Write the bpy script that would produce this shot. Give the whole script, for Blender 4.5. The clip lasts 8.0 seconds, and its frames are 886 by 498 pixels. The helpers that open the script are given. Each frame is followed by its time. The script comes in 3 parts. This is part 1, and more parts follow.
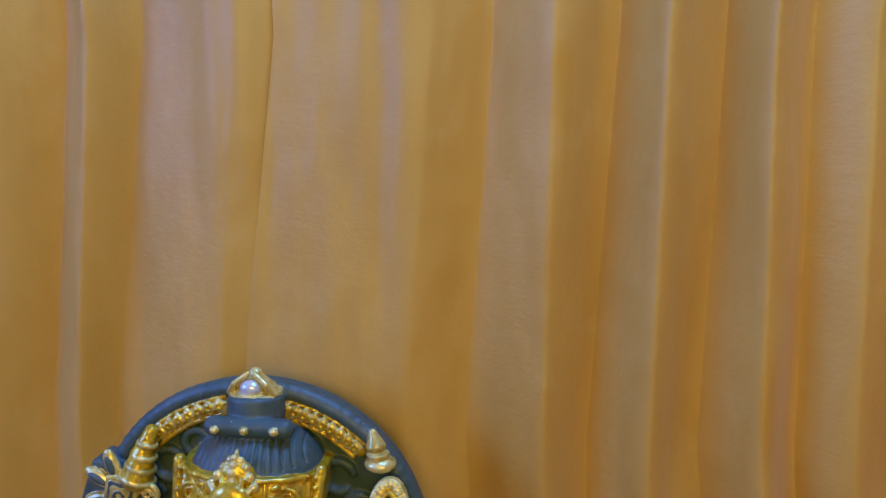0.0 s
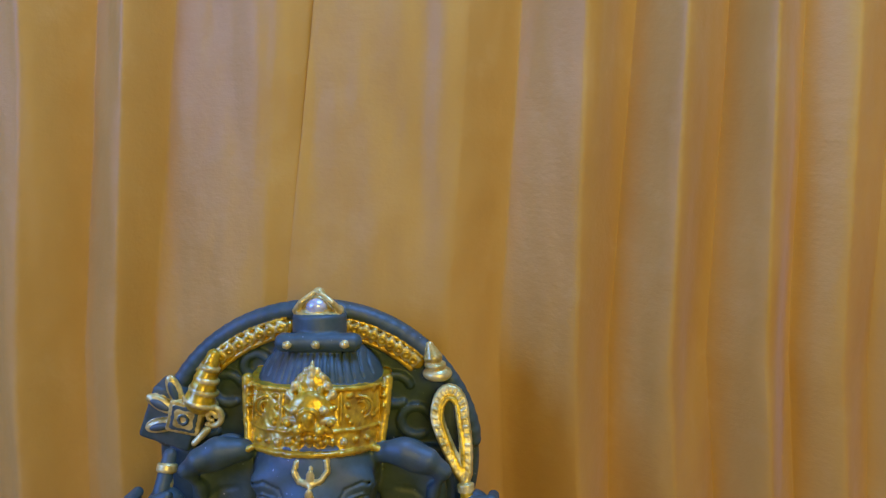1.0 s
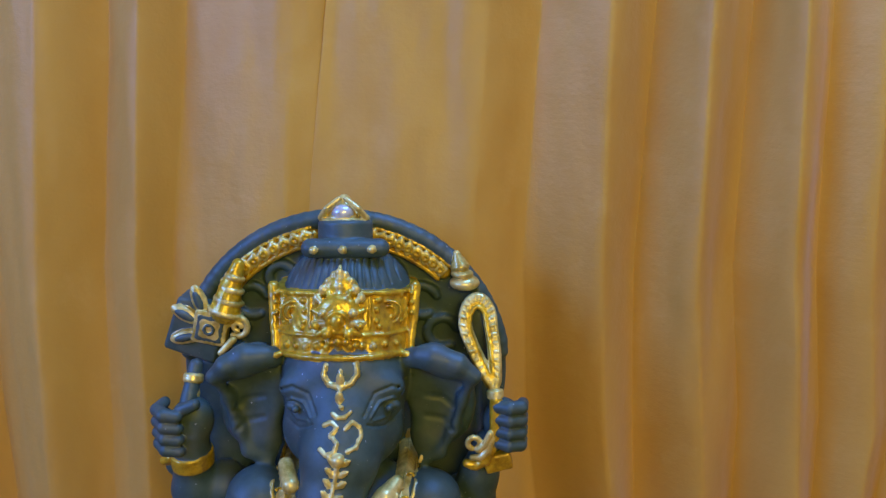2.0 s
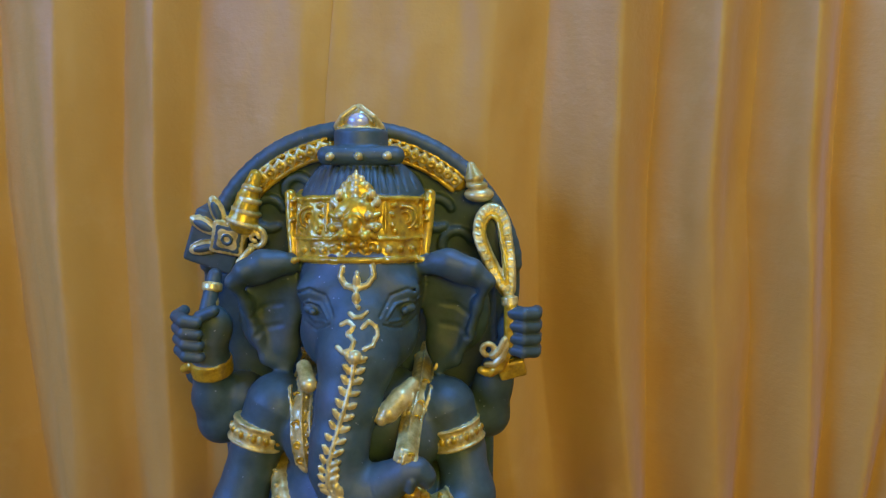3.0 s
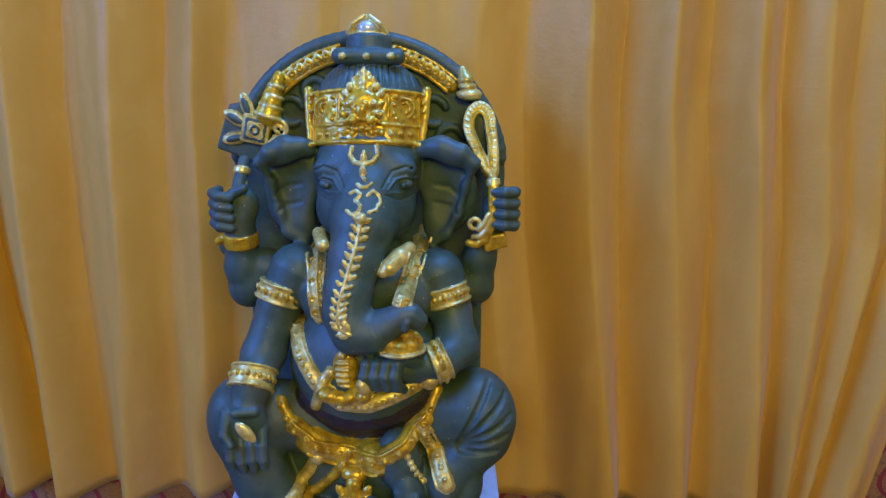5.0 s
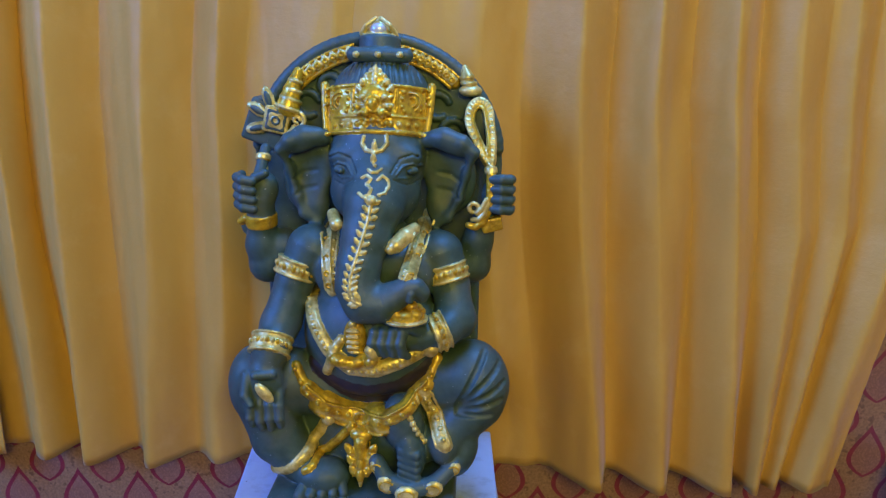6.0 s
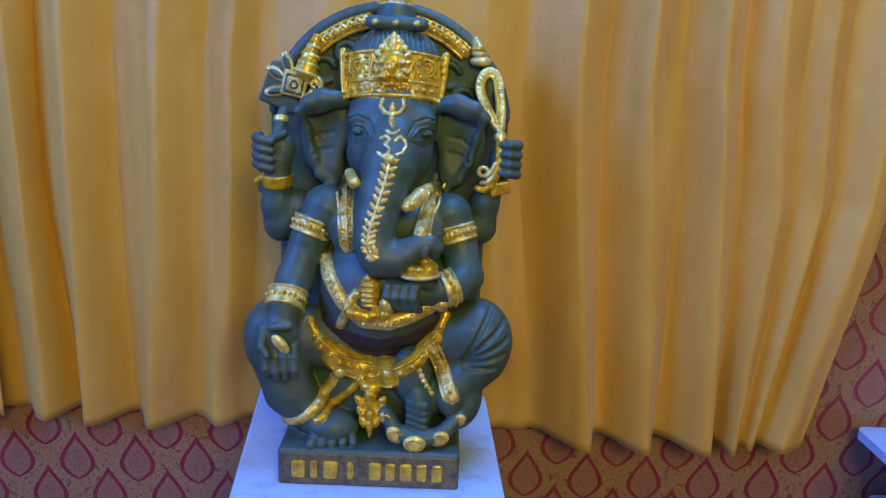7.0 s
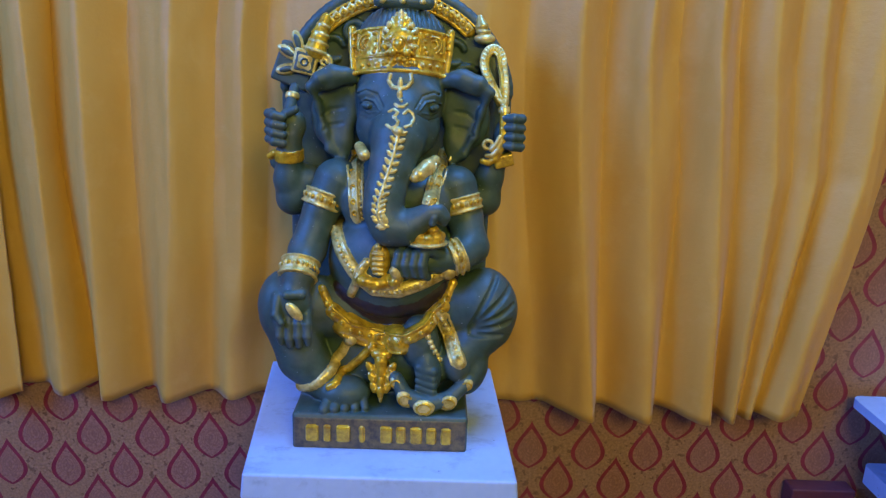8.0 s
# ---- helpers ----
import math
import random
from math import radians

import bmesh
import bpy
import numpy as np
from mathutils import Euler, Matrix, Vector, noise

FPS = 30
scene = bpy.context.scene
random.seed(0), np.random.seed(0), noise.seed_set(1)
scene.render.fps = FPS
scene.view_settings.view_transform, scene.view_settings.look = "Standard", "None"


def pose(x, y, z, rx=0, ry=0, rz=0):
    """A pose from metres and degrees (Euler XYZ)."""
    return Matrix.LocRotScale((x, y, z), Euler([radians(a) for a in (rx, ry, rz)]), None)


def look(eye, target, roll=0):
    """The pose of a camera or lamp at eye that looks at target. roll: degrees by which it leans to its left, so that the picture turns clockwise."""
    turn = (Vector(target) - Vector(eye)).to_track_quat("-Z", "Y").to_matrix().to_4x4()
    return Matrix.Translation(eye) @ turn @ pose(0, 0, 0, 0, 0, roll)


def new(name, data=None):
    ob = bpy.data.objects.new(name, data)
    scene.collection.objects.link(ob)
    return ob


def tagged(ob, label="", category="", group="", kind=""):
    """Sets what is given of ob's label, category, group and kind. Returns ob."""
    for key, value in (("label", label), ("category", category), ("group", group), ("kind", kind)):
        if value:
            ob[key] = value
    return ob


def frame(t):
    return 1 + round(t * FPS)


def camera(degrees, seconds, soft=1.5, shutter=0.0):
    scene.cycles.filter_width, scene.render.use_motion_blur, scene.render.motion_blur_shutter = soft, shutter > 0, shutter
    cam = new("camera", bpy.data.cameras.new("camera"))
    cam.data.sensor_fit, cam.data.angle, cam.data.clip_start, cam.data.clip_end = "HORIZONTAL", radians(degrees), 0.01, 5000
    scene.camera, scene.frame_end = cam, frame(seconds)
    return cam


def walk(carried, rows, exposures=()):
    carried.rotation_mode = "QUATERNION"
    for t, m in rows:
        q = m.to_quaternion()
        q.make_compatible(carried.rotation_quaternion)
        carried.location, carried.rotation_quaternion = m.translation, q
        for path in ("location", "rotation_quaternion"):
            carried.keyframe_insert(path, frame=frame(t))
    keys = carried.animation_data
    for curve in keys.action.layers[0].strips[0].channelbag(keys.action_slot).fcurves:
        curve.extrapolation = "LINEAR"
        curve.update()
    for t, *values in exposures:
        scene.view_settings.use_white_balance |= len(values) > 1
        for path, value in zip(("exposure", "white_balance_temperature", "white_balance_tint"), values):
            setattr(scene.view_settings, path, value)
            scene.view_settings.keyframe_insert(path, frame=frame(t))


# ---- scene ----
cam = camera(63.3, 8.0, soft=1.3)
PATH = [
    (0, (0.334, 0.342, 1.701), (0.091, 2.295, 1.348), 0.8),
    (0.5, (0.23, 0.285, 1.68), (0.137, 2.244, 1.287), 0.4),
    (1, (0.171, 0.252, 1.628), (0.173, 2.216, 1.25), 0.4),
    (1.5, (0.149, 0.268, 1.59), (0.153, 2.219, 1.153), 0.1),
    (2.8, (0.134, 0.211, 1.469), (0.114, 2.157, 1.008), -0.3),
    (3, (0.134, 0.219, 1.455), (0.104, 2.159, 0.967), -0.3),
    (3.5, (0.119, 0.211, 1.412), (0.107, 2.145, 0.901), 0.1),
    (4, (0.125, 0.18, 1.388), (0.109, 2.104, 0.843), 0.1),
    (4.5, (0.153, 0.109, 1.363), (0.095, 2.035, 0.826), -0.4),
    (6, (0.175, -0.079, 1.361), (0.094, 1.848, 0.831), 0.8),
    (6.5, (0.136, -0.11, 1.338), (0.105, 1.817, 0.804), 2.0),
    (7, (0.101, -0.156, 1.308), (0.123, 1.775, 0.787), 2.6),
    (7.5, (0.096, -0.184, 1.293), (0.115, 1.745, 0.767), 2.0),
    (8, (0.091, -0.211, 1.271), (0.112, 1.719, 0.748), 2.1),
]
walk(cam, [(t, look(eye, target, roll)) for t, eye, target, roll in PATH],
     [(0, -0.22, 6800, 17), (1.5, -0.17, 6700, 14), (3.5, -0.1, 6400, 9), (6, 0.1, 6000, 5), (8, 0.12, 5950, 4)])

# ---- light: a cool ceiling panel over the statue, a warm lamp to the front ----
world = bpy.data.worlds.new("room_world")
scene.world = world
world.use_nodes = True
world.node_tree.nodes["Background"].inputs[0].default_value = (0.9, 0.8, 0.7, 1)
world.node_tree.nodes["Background"].inputs[1].default_value = 0.05


def area_lamp(name, eye, target, size, watts, colour):
    data = bpy.data.lights.new(name, "AREA")
    data.shape, data.size, data.size_y = "RECTANGLE", size[0], size[1]
    data.energy, data.color = watts, colour
    ob = new(name, data)
    ob.matrix_world = look(eye, target)
    return ob


# first lamp: unseen cool source added at upper left for the bluish left-facing folds
area_lamp("left_cool_light", (-2.6, -0.6, 2.5), (0.1, 1.15, 1.1), (1.7, 1.3), 160, (0.08, 0.235, 1.0))
area_lamp("ceiling_panel_light", (0.55, 0.85, 3.1), (0.1, 1.0, 0.6), (0.9, 0.7), 62, (0.10, 0.32, 1.0))
area_lamp("room_lamp_light", (0.8, -2.2, 2.6), (0.1, 1.2, 0.9), (1.6, 1.0), 62, (1.0, 0.79, 0.12))


# ---- materials ----
def material(name):
    m = bpy.data.materials.new(name)
    m.use_nodes = True
    nt = m.node_tree
    return m, nt, nt.nodes["Principled BSDF"]


def node(nt, kind, **values):
    n = nt.nodes.new(kind)
    for key, value in values.items():
        n.inputs[key].default_value = value
    return n


def op(nt, kind, a, b=0.0, c=0.0):
    n = nt.nodes.new("ShaderNodeMath")
    n.operation = kind
    for i, v in enumerate((a, b, c)):
        if isinstance(v, (int, float)):
            n.inputs[i].default_value = v
        else:
            nt.links.new(v, n.inputs[i])
    return n.outputs[0]


def mix(nt, fac, a, b):
    n = nt.nodes.new("ShaderNodeMix")
    n.data_type = "RGBA"
    for i, v in ((0, fac), (6, a), (7, b)):
        if isinstance(v, tuple):
            n.inputs[i].default_value = (*v, 1)
        elif isinstance(v, (int, float)):
            n.inputs[i].default_value = v
        else:
            nt.links.new(v, n.inputs[i])
    return n.outputs[2]


def coords(nt):
    return nt.nodes.new("ShaderNodeTexCoord").outputs["Object"]


def noise_at(nt, scale, detail=4.0, rough=0.6, stretch=None):
    n = node(nt, "ShaderNodeTexNoise", Scale=scale, Detail=detail, Roughness=rough)
    src = coords(nt)
    if stretch:
        mp = nt.nodes.new("ShaderNodeMapping")
        mp.inputs["Scale"].default_value = stretch
        nt.links.new(src, mp.inputs[0])
        src = mp.outputs[0]
    nt.links.new(src, n.inputs["Vector"])
    return n.outputs["Fac"]


def spread(nt, value, lo, hi):
    n = nt.nodes.new("ShaderNodeMapRange")
    nt.links.new(value, n.inputs[0])
    n.inputs[1].default_value, n.inputs[2].default_value = lo, hi
    return n.outputs[0]


def bump(nt, bsdf, height, strength, distance):
    n = node(nt, "ShaderNodeBump", Strength=strength, Distance=distance)
    nt.links.new(height, n.inputs["Height"])
    nt.links.new(n.outputs[0], bsdf.inputs["Normal"])


def plain(name, a, b, scale, rough, metal=0.0, bumps=0.2, grain=0.002):
    m, nt, p = material(name)
    f = noise_at(nt, scale)
    g = noise_at(nt, scale * 9, 6.0)
    nt.links.new(mix(nt, spread(nt, op(nt, "ADD", op(nt, "MULTIPLY", f, 0.7), op(nt, "MULTIPLY", g, 0.3)), 0.3, 0.7), a, b), p.inputs["Base Color"])
    p.inputs["Roughness"].default_value, p.inputs["Metallic"].default_value = rough, metal
    bump(nt, p, g, bumps, grain)
    return m


def cloth(name):
    m, nt, p = material(name)
    f = noise_at(nt, 5, 4.0, 0.6, (1, 1, 0.35))
    g = noise_at(nt, 26, 5.0)
    base = mix(nt, spread(nt, f, 0.3, 0.7), (0.52, 0.28, 0.038), (0.61, 0.345, 0.055))
    base = mix(nt, op(nt, "MULTIPLY", spread(nt, noise_at(nt, 14, 6.0, 0.65), 0.55, 0.7), 0.3), base, (0.64, 0.39, 0.095))
    stain = spread(nt, noise_at(nt, 9, 2.0, 0.5, (1, 1, 0.3)), 0.70, 0.74)
    base = mix(nt, op(nt, "MULTIPLY", stain, 0.5), base, (0.55, 0.27, 0.01))
    nt.links.new(base, p.inputs["Base Color"])
    p.inputs["Roughness"].default_value = 0.55
    p.inputs["Sheen Weight"].default_value = 0.12
    p.inputs["Sheen Roughness"].default_value = 0.4
    thread = noise_at(nt, 220, 3.0, 0.6, (0.25, 0.25, 1))
    bump(nt, p, op(nt, "ADD", op(nt, "MULTIPLY", thread, 0.12), g), 0.42, 0.004)
    return m


def wallpaper():
    """Half-drop lattice of pointed drops with a crimson outline on a tan ground."""
    m, nt, p = material("wallpaper")
    sep = nt.nodes.new("ShaderNodeSeparateXYZ")
    nt.links.new(coords(nt), sep.inputs[0])
    px, pz = 0.1375, 0.174
    x = op(nt, "ADD", sep.outputs[0], op(nt, "MULTIPLY", op(nt, "GREATER_THAN", sep.outputs[0], 0.06), 0.068))
    lines, fills, inner = [], [], []
    for k in range(2):
        a = op(nt, "SUBTRACT", op(nt, "FRACT", op(nt, "ADD", op(nt, "DIVIDE", op(nt, "ADD", x, 0.700 + k * px / 2), px), 20.5)), 0.5)
        b = op(nt, "FRACT", op(nt, "ADD", op(nt, "DIVIDE", op(nt, "SUBTRACT", 0.448 - k * pz / 2, sep.outputs[2]), pz), 20.0))
        s = op(nt, "DIVIDE", b, 0.72)
        inside = op(nt, "LESS_THAN", s, 1.0)
        bell = op(nt, "SINE", op(nt, "MULTIPLY", op(nt, "POWER", op(nt, "MINIMUM", s, 1.0), 1.55), math.pi))
        half = op(nt, "MULTIPLY", op(nt, "POWER", op(nt, "MAXIMUM", bell, 0.0), 0.8), 0.295)
        edge = op(nt, "SUBTRACT", half, op(nt, "ABSOLUTE", a))
        line = op(nt, "MULTIPLY", op(nt, "MULTIPLY", op(nt, "GREATER_THAN", edge, 0.0), op(nt, "LESS_THAN", edge, 0.075)), inside)
        lines.append(line)
        fills.append(op(nt, "MULTIPLY", op(nt, "GREATER_THAN", edge, 0.075), inside))
        r = op(nt, "ADD", op(nt, "MULTIPLY", a, a), op(nt, "POWER", op(nt, "MULTIPLY", op(nt, "SUBTRACT", s, 0.56), 0.9), 2.0))
        petal = op(nt, "SINE", op(nt, "ADD", op(nt, "MULTIPLY", r, 420.0), op(nt, "MULTIPLY", op(nt, "ABSOLUTE", a), 60.0)))
        inner.append(op(nt, "MULTIPLY", op(nt, "MULTIPLY", op(nt, "GREATER_THAN", petal, 0.55), op(nt, "LESS_THAN", r, 0.035)), inside))
    line = op(nt, "MAXIMUM", lines[0], lines[1])
    fill = op(nt, "MAXIMUM", fills[0], fills[1])
    flower = op(nt, "MAXIMUM", inner[0], inner[1])
    grain = noise_at(nt, 160, 3.0)
    blot = noise_at(nt, 30, 4.0)
    ground = mix(nt, spread(nt, grain, 0.35, 0.7), (0.25, 0.135, 0.065), (0.37, 0.21, 0.11))
    drop = mix(nt, spread(nt, grain, 0.35, 0.7), (0.23, 0.105, 0.065), (0.35, 0.17, 0.11))
    scatter = spread(nt, noise_at(nt, 75, 1.0), 0.62, 0.68)
    ground = mix(nt, op(nt, "MULTIPLY", scatter, 0.45), ground, (0.06, 0.022, 0.012))
    base = mix(nt, fill, ground, drop)
    base = mix(nt, op(nt, "MULTIPLY", op(nt, "MULTIPLY", flower, fill), op(nt, "MULTIPLY", spread(nt, grain, 0.4, 0.6), 0.3)), base, (0.07, 0.02, 0.015))
    crimson = mix(nt, spread(nt, blot, 0.3, 0.7), (0.18, 0.020, 0.032), (0.26, 0.034, 0.050))
    base = mix(nt, line, base, crimson)
    nt.links.new(base, p.inputs["Base Color"])
    p.inputs["Roughness"].default_value = 0.45
    bump(nt, p, op(nt, "ADD", op(nt, "MULTIPLY", line, 0.6), grain), 0.3, 0.001)
    return m


CLOTH = cloth("gold_cloth")
PAPER = wallpaper()


def scuffed():
    m = plain("pale_blue_paint", (0.36, 0.47, 0.67), (0.47, 0.58, 0.79), 7, 0.45, 0, 0.3, 0.003)
    nt = m.node_tree
    p = nt.nodes["Principled BSDF"]
    old = p.inputs["Base Color"].links[0].from_socket
    smear = op(nt, "MULTIPLY", spread(nt, noise_at(nt, 16, 5.0, 0.7, (1, 1.6, 1)), 0.52, 0.72), 0.6)
    speck = spread(nt, noise_at(nt, 95, 2.0), 0.72, 0.76)
    base = mix(nt, smear, old, (0.20, 0.23, 0.33))
    nt.links.new(mix(nt, op(nt, "MULTIPLY", speck, 0.7), base, (0.06, 0.06, 0.08)), p.inputs["Base Color"])
    return m


WHITE = scuffed()
PLASTER = plain("plaster", (0.55, 0.47, 0.38), (0.62, 0.54, 0.44), 3, 0.8)
MAROON = plain("maroon_paint", (0.085, 0.020, 0.030), (0.13, 0.035, 0.048), 12, 0.5)
CARPET = plain("carpet", (0.10, 0.025, 0.02), (0.16, 0.045, 0.03), 20, 0.95, 0, 0.5, 0.004)


def painted_resin():
    """Blue-grey resin with the ornaments brushed on in four paints and the belly shade in a fifth, each where its own
    layer lies.
    """
    m, nt, p = material("painted_resin")
    broad, fine = noise_at(nt, 13, 4.0), noise_at(nt, 70, 5.0)
    base = mix(nt, spread(nt, fine, 0.3, 0.7), (0.034, 0.063, 0.050), (0.058, 0.096, 0.077))
    base = mix(nt, op(nt, "MULTIPLY", spread(nt, broad, 0.5, 0.72), 0.6), base, (0.100, 0.104, 0.088))
    speck = spread(nt, noise_at(nt, 230, 1.0, 0.4), 0.775, 0.795)
    base = mix(nt, op(nt, "MULTIPLY", speck, 0.8), base, (0.42, 0.45, 0.46))
    rough, metal, coat = 0.5, 0.0, 0.0
    layers = (("gold_layer", (0.36, 0.19, 0.004), (0.74, 0.47, 0.02), 0.32, 0.4, 0.5),
              ("pale_layer", (0.42, 0.29, 0.04), (0.82, 0.65, 0.20), 0.38, 0.4, 0.5),
              ("bronze_layer", (0.06, 0.052, 0.04), (0.19, 0.14, 0.06), 0.5, 0.15, 0.0),
              ("belly_shade_layer", (0.012, 0.009, 0.010), (0.03, 0.018, 0.018), 0.5, 0.0, 0.0),
              ("silver_layer", (0.42, 0.43, 0.38), (0.68, 0.68, 0.6), 0.25, 0.3, 0.5))
    wear = noise_at(nt, 55, 5.0, 0.65)
    for name, a, b, r, me, co in layers:
        at = nt.nodes.new("ShaderNodeAttribute")
        at.attribute_name = name
        k = spread(nt, op(nt, "ADD", at.outputs["Fac"], op(nt, "MULTIPLY", op(nt, "SUBTRACT", wear, 0.5), 0.22)), 0.42, 0.56)
        base = mix(nt, k, base, mix(nt, spread(nt, wear, 0.36, 0.62), a, b))
        rough = op(nt, "ADD", op(nt, "MULTIPLY", op(nt, "SUBTRACT", 1.0, k), rough), op(nt, "MULTIPLY", k, r))
        metal = op(nt, "ADD", op(nt, "MULTIPLY", op(nt, "SUBTRACT", 1.0, k), metal), op(nt, "MULTIPLY", k, me))
        coat = op(nt, "ADD", op(nt, "MULTIPLY", op(nt, "SUBTRACT", 1.0, k), coat), op(nt, "MULTIPLY", k, co))
    nt.links.new(base, p.inputs["Base Color"])
    nt.links.new(rough, p.inputs["Roughness"])
    nt.links.new(metal, p.inputs["Metallic"])
    nt.links.new(coat, p.inputs["Coat Weight"])
    p.inputs["Coat Roughness"].default_value = 0.12
    bump(nt, p, fine, 0.3, 0.002)
    return m


RESIN = painted_resin()


# ---- building helpers ----
def part(name, bm, mat, parent=None, label="", smooth=False):
    me = bpy.data.meshes.new(name)
    bm.to_mesh(me)
    bm.free()
    if smooth:
        me.polygons.foreach_set("use_smooth", [True] * len(me.polygons))
    me.materials.append(mat)
    ob = new(name, me)
    ob.parent = parent
    if label:
        tagged(ob, label)
    return ob


def block(lo, hi, taper=0.0, bevel=0.0):
    """A box from lo to hi whose foot is wider by taper, with rounded edges."""
    bm = bmesh.new()
    bmesh.ops.create_cube(bm, size=1)
    for v in bm.verts:
        low = v.co.z < 0
        v.co = Vector([(lo[i] + hi[i]) / 2 + v.co[i] * (hi[i] - lo[i] + (2 * taper if low and i < 2 else 0)) for i in range(3)])
    if bevel:
        bmesh.ops.bevel(bm, geom=bm.edges[:], offset=bevel, segments=3, affect="EDGES", profile=0.6)
    return bm


# ---- the room ----
def structure(name, lo, hi, mat, label):
    return tagged(part(name, block(lo, hi), mat), label, name.split("_")[0], kind="structure")


structure("wall_north", (-3.0, 1.312, 0.0), (3.0, 1.46, 3.2), PAPER, "tan wallpaper wall with crimson drop-shaped outlines")
structure("wall_south", (-3.0, -3.1, 0.0), (3.0, -2.95, 3.2), PLASTER, "plain cream plaster wall behind the camera")
structure("wall_west", (-3.15, -3.1, 0.0), (-3.0, 1.46, 3.2), PLASTER, "plain cream plaster side wall")
structure("wall_east", (3.0, -3.1, 0.0), (3.15, 1.46, 3.2), PLASTER, "plain cream plaster side wall")
structure("floor", (-3.15, -3.1, -0.1), (3.15, 1.46, 0.0), CARPET, "dark red carpeted floor")
structure("ceiling", (-3.15, -3.1, 3.2), (3.15, 1.46, 3.3), PLASTER, "plain cream plaster ceiling")


# ---- curtains ----
HEIGHTS = (2.3, 1.80, 1.28, 1.05, 0.51)


def lerp_at(z, values):
    vals = (values[0],) + tuple(values)
    for i in range(4):
        if z >= HEIGHTS[i + 1] or i == 3:
            k = min(1.0, max(0.0, (HEIGHTS[i] - z) / (HEIGHTS[i] - HEIGHTS[i + 1])))
            return vals[i] + (vals[i + 1] - vals[i]) * k


def curtain(name, folds, first, last, y0, label, end=-0.004):
    """Folds: pairs of (valley, ridge) places at the four heights; the cloth comes forward from valley to ridge and falls back after it."""
    rows, cols = 90, 26
    bm = bmesh.new()
    grid = []
    for j in range(rows + 1):
        z = 2.3 + (0.516 - 2.3) * j / rows
        stops = [(lerp_at(z, first), folds[0][2])]
        for valley, ridge, depth in folds:
            stops += [(lerp_at(z, valley), depth), (lerp_at(z, ridge), -depth)]
        stops.append((lerp_at(z, last), end))
        row = []
        low = max(0.0, (1.0 - z) / 0.5)
        for i in range(len(stops) - 1):
            (xa, da), (xb, db) = stops[i], stops[i + 1]
            for c in range(cols if i < len(stops) - 2 else cols + 1):
                u = c / cols
                s = u * u * (3 - 2 * u)
                soft = 0.5 + 0.5 * min(1.0, low * 1.6)
                s = soft * s + (1 - soft) * u
                x = xa + (xb - xa) * u
                d = da + (db - da) * s
                d += 0.0065 * noise.noise(Vector((x * 26, z * 1.6, y0))) + 0.003 * noise.noise(Vector((x * 20, z * 7, y0))) + 0.0016 * noise.noise(Vector((x * 60, z * 26, 2 + y0)))
                d *= 1 + 0.25 * low ** 1.5
                hem = (0.014 * noise.noise(Vector((x * 5, 7, 0))) + 0.08 * d) * (j / rows) ** 6
                y = y0 + d
                tucked = min(1.0, max(0.0, (0.36 - abs(x + 0.02)) / 0.08)) * min(1.0, max(0.0, (0.80 - z) / 0.18))
                y += (1.288 + 0.3 * d - y) * tucked * tucked * (3 - 2 * tucked)
                row.append(bm.verts.new((x, y, z + hem)))
        grid.append(row)
    for ra, rb in zip(grid, grid[1:]):
        for a, b, c, d in zip(ra, ra[1:], rb[1:], rb):
            bm.faces.new((d, c, b, a))
    ob = part(name, bm, CLOTH, None, "", True)
    mod = ob.modifiers.new("thickness", "SOLIDIFY")
    mod.thickness = 0.0025
    mod.offset = 1
    return tagged(ob, label, "curtain", "curtains along the wall")


D = 0.033
curtain("curtain", [
    ((-1.32, -1.32, -1.32, -1.34), (-1.22, -1.22, -1.22, -1.25), D),
    ((-1.15, -1.15, -1.15, -1.18), (-1.06, -1.06, -1.06, -1.09), D),
    ((-0.99, -0.99, -0.99, -1.00), (-0.875, -0.88, -0.88, -0.875), D),
], (-1.40,) * 4, (-0.798, -0.811, -0.815, -0.816), 1.262, "golden yellow cloth curtain hanging beside a narrow gap")
curtain("curtain", [
    ((-0.790, -0.803, -0.808, -0.788), (-0.71, -0.715, -0.715, -0.712), D * 0.9),
    ((-0.66, -0.69, -0.70, -0.660), (-0.57, -0.61, -0.615, -0.622), D),
    ((-0.49, -0.54, -0.545, -0.545), (-0.375, -0.432, -0.446, -0.486), D),
    ((-0.295, -0.360, -0.372, -0.405), (-0.245, -0.300, -0.305, -0.335), D * 0.6),
    ((-0.190, -0.262, -0.262, -0.29), (-0.045, -0.088, -0.095, -0.13), D * 0.7),
], (-0.835, -0.848, -0.853, -0.856), (0.06, 0.01, 0.0, 0.0), 1.258, "golden yellow cloth curtain hanging in soft vertical folds", 0.022)
curtain("curtain", [
    ((0.018, -0.050, -0.060, -0.09), (0.205, 0.176, 0.195, 0.262), 0.011),
    ((0.278, 0.255, 0.265, 0.335), (0.352, 0.358, 0.372, 0.442), D),
    ((0.432, 0.416, 0.428, 0.468), (0.480, 0.488, 0.515, 0.566), D),
    ((0.557, 0.560, 0.592, 0.602), (0.595, 0.622, 0.655, 0.700), D),
    ((0.652, 0.680, 0.708, 0.724), (0.705, 0.735, 0.768, 0.752), D * 0.7),
    ((0.765, 0.790, 0.815, 0.775), (0.805, 0.830, 0.855, 0.795), D * 0.3),
    ((0.860, 0.875, 0.890, 0.815), (0.945, 0.950, 0.945, 0.860), D * 0.7),
], (0.003, -0.061, -0.072, -0.11), (1.04, 1.015, 0.990, 0.905), 1.236, "golden yellow cloth curtain overlapping its neighbour, folds flaring at the hem")

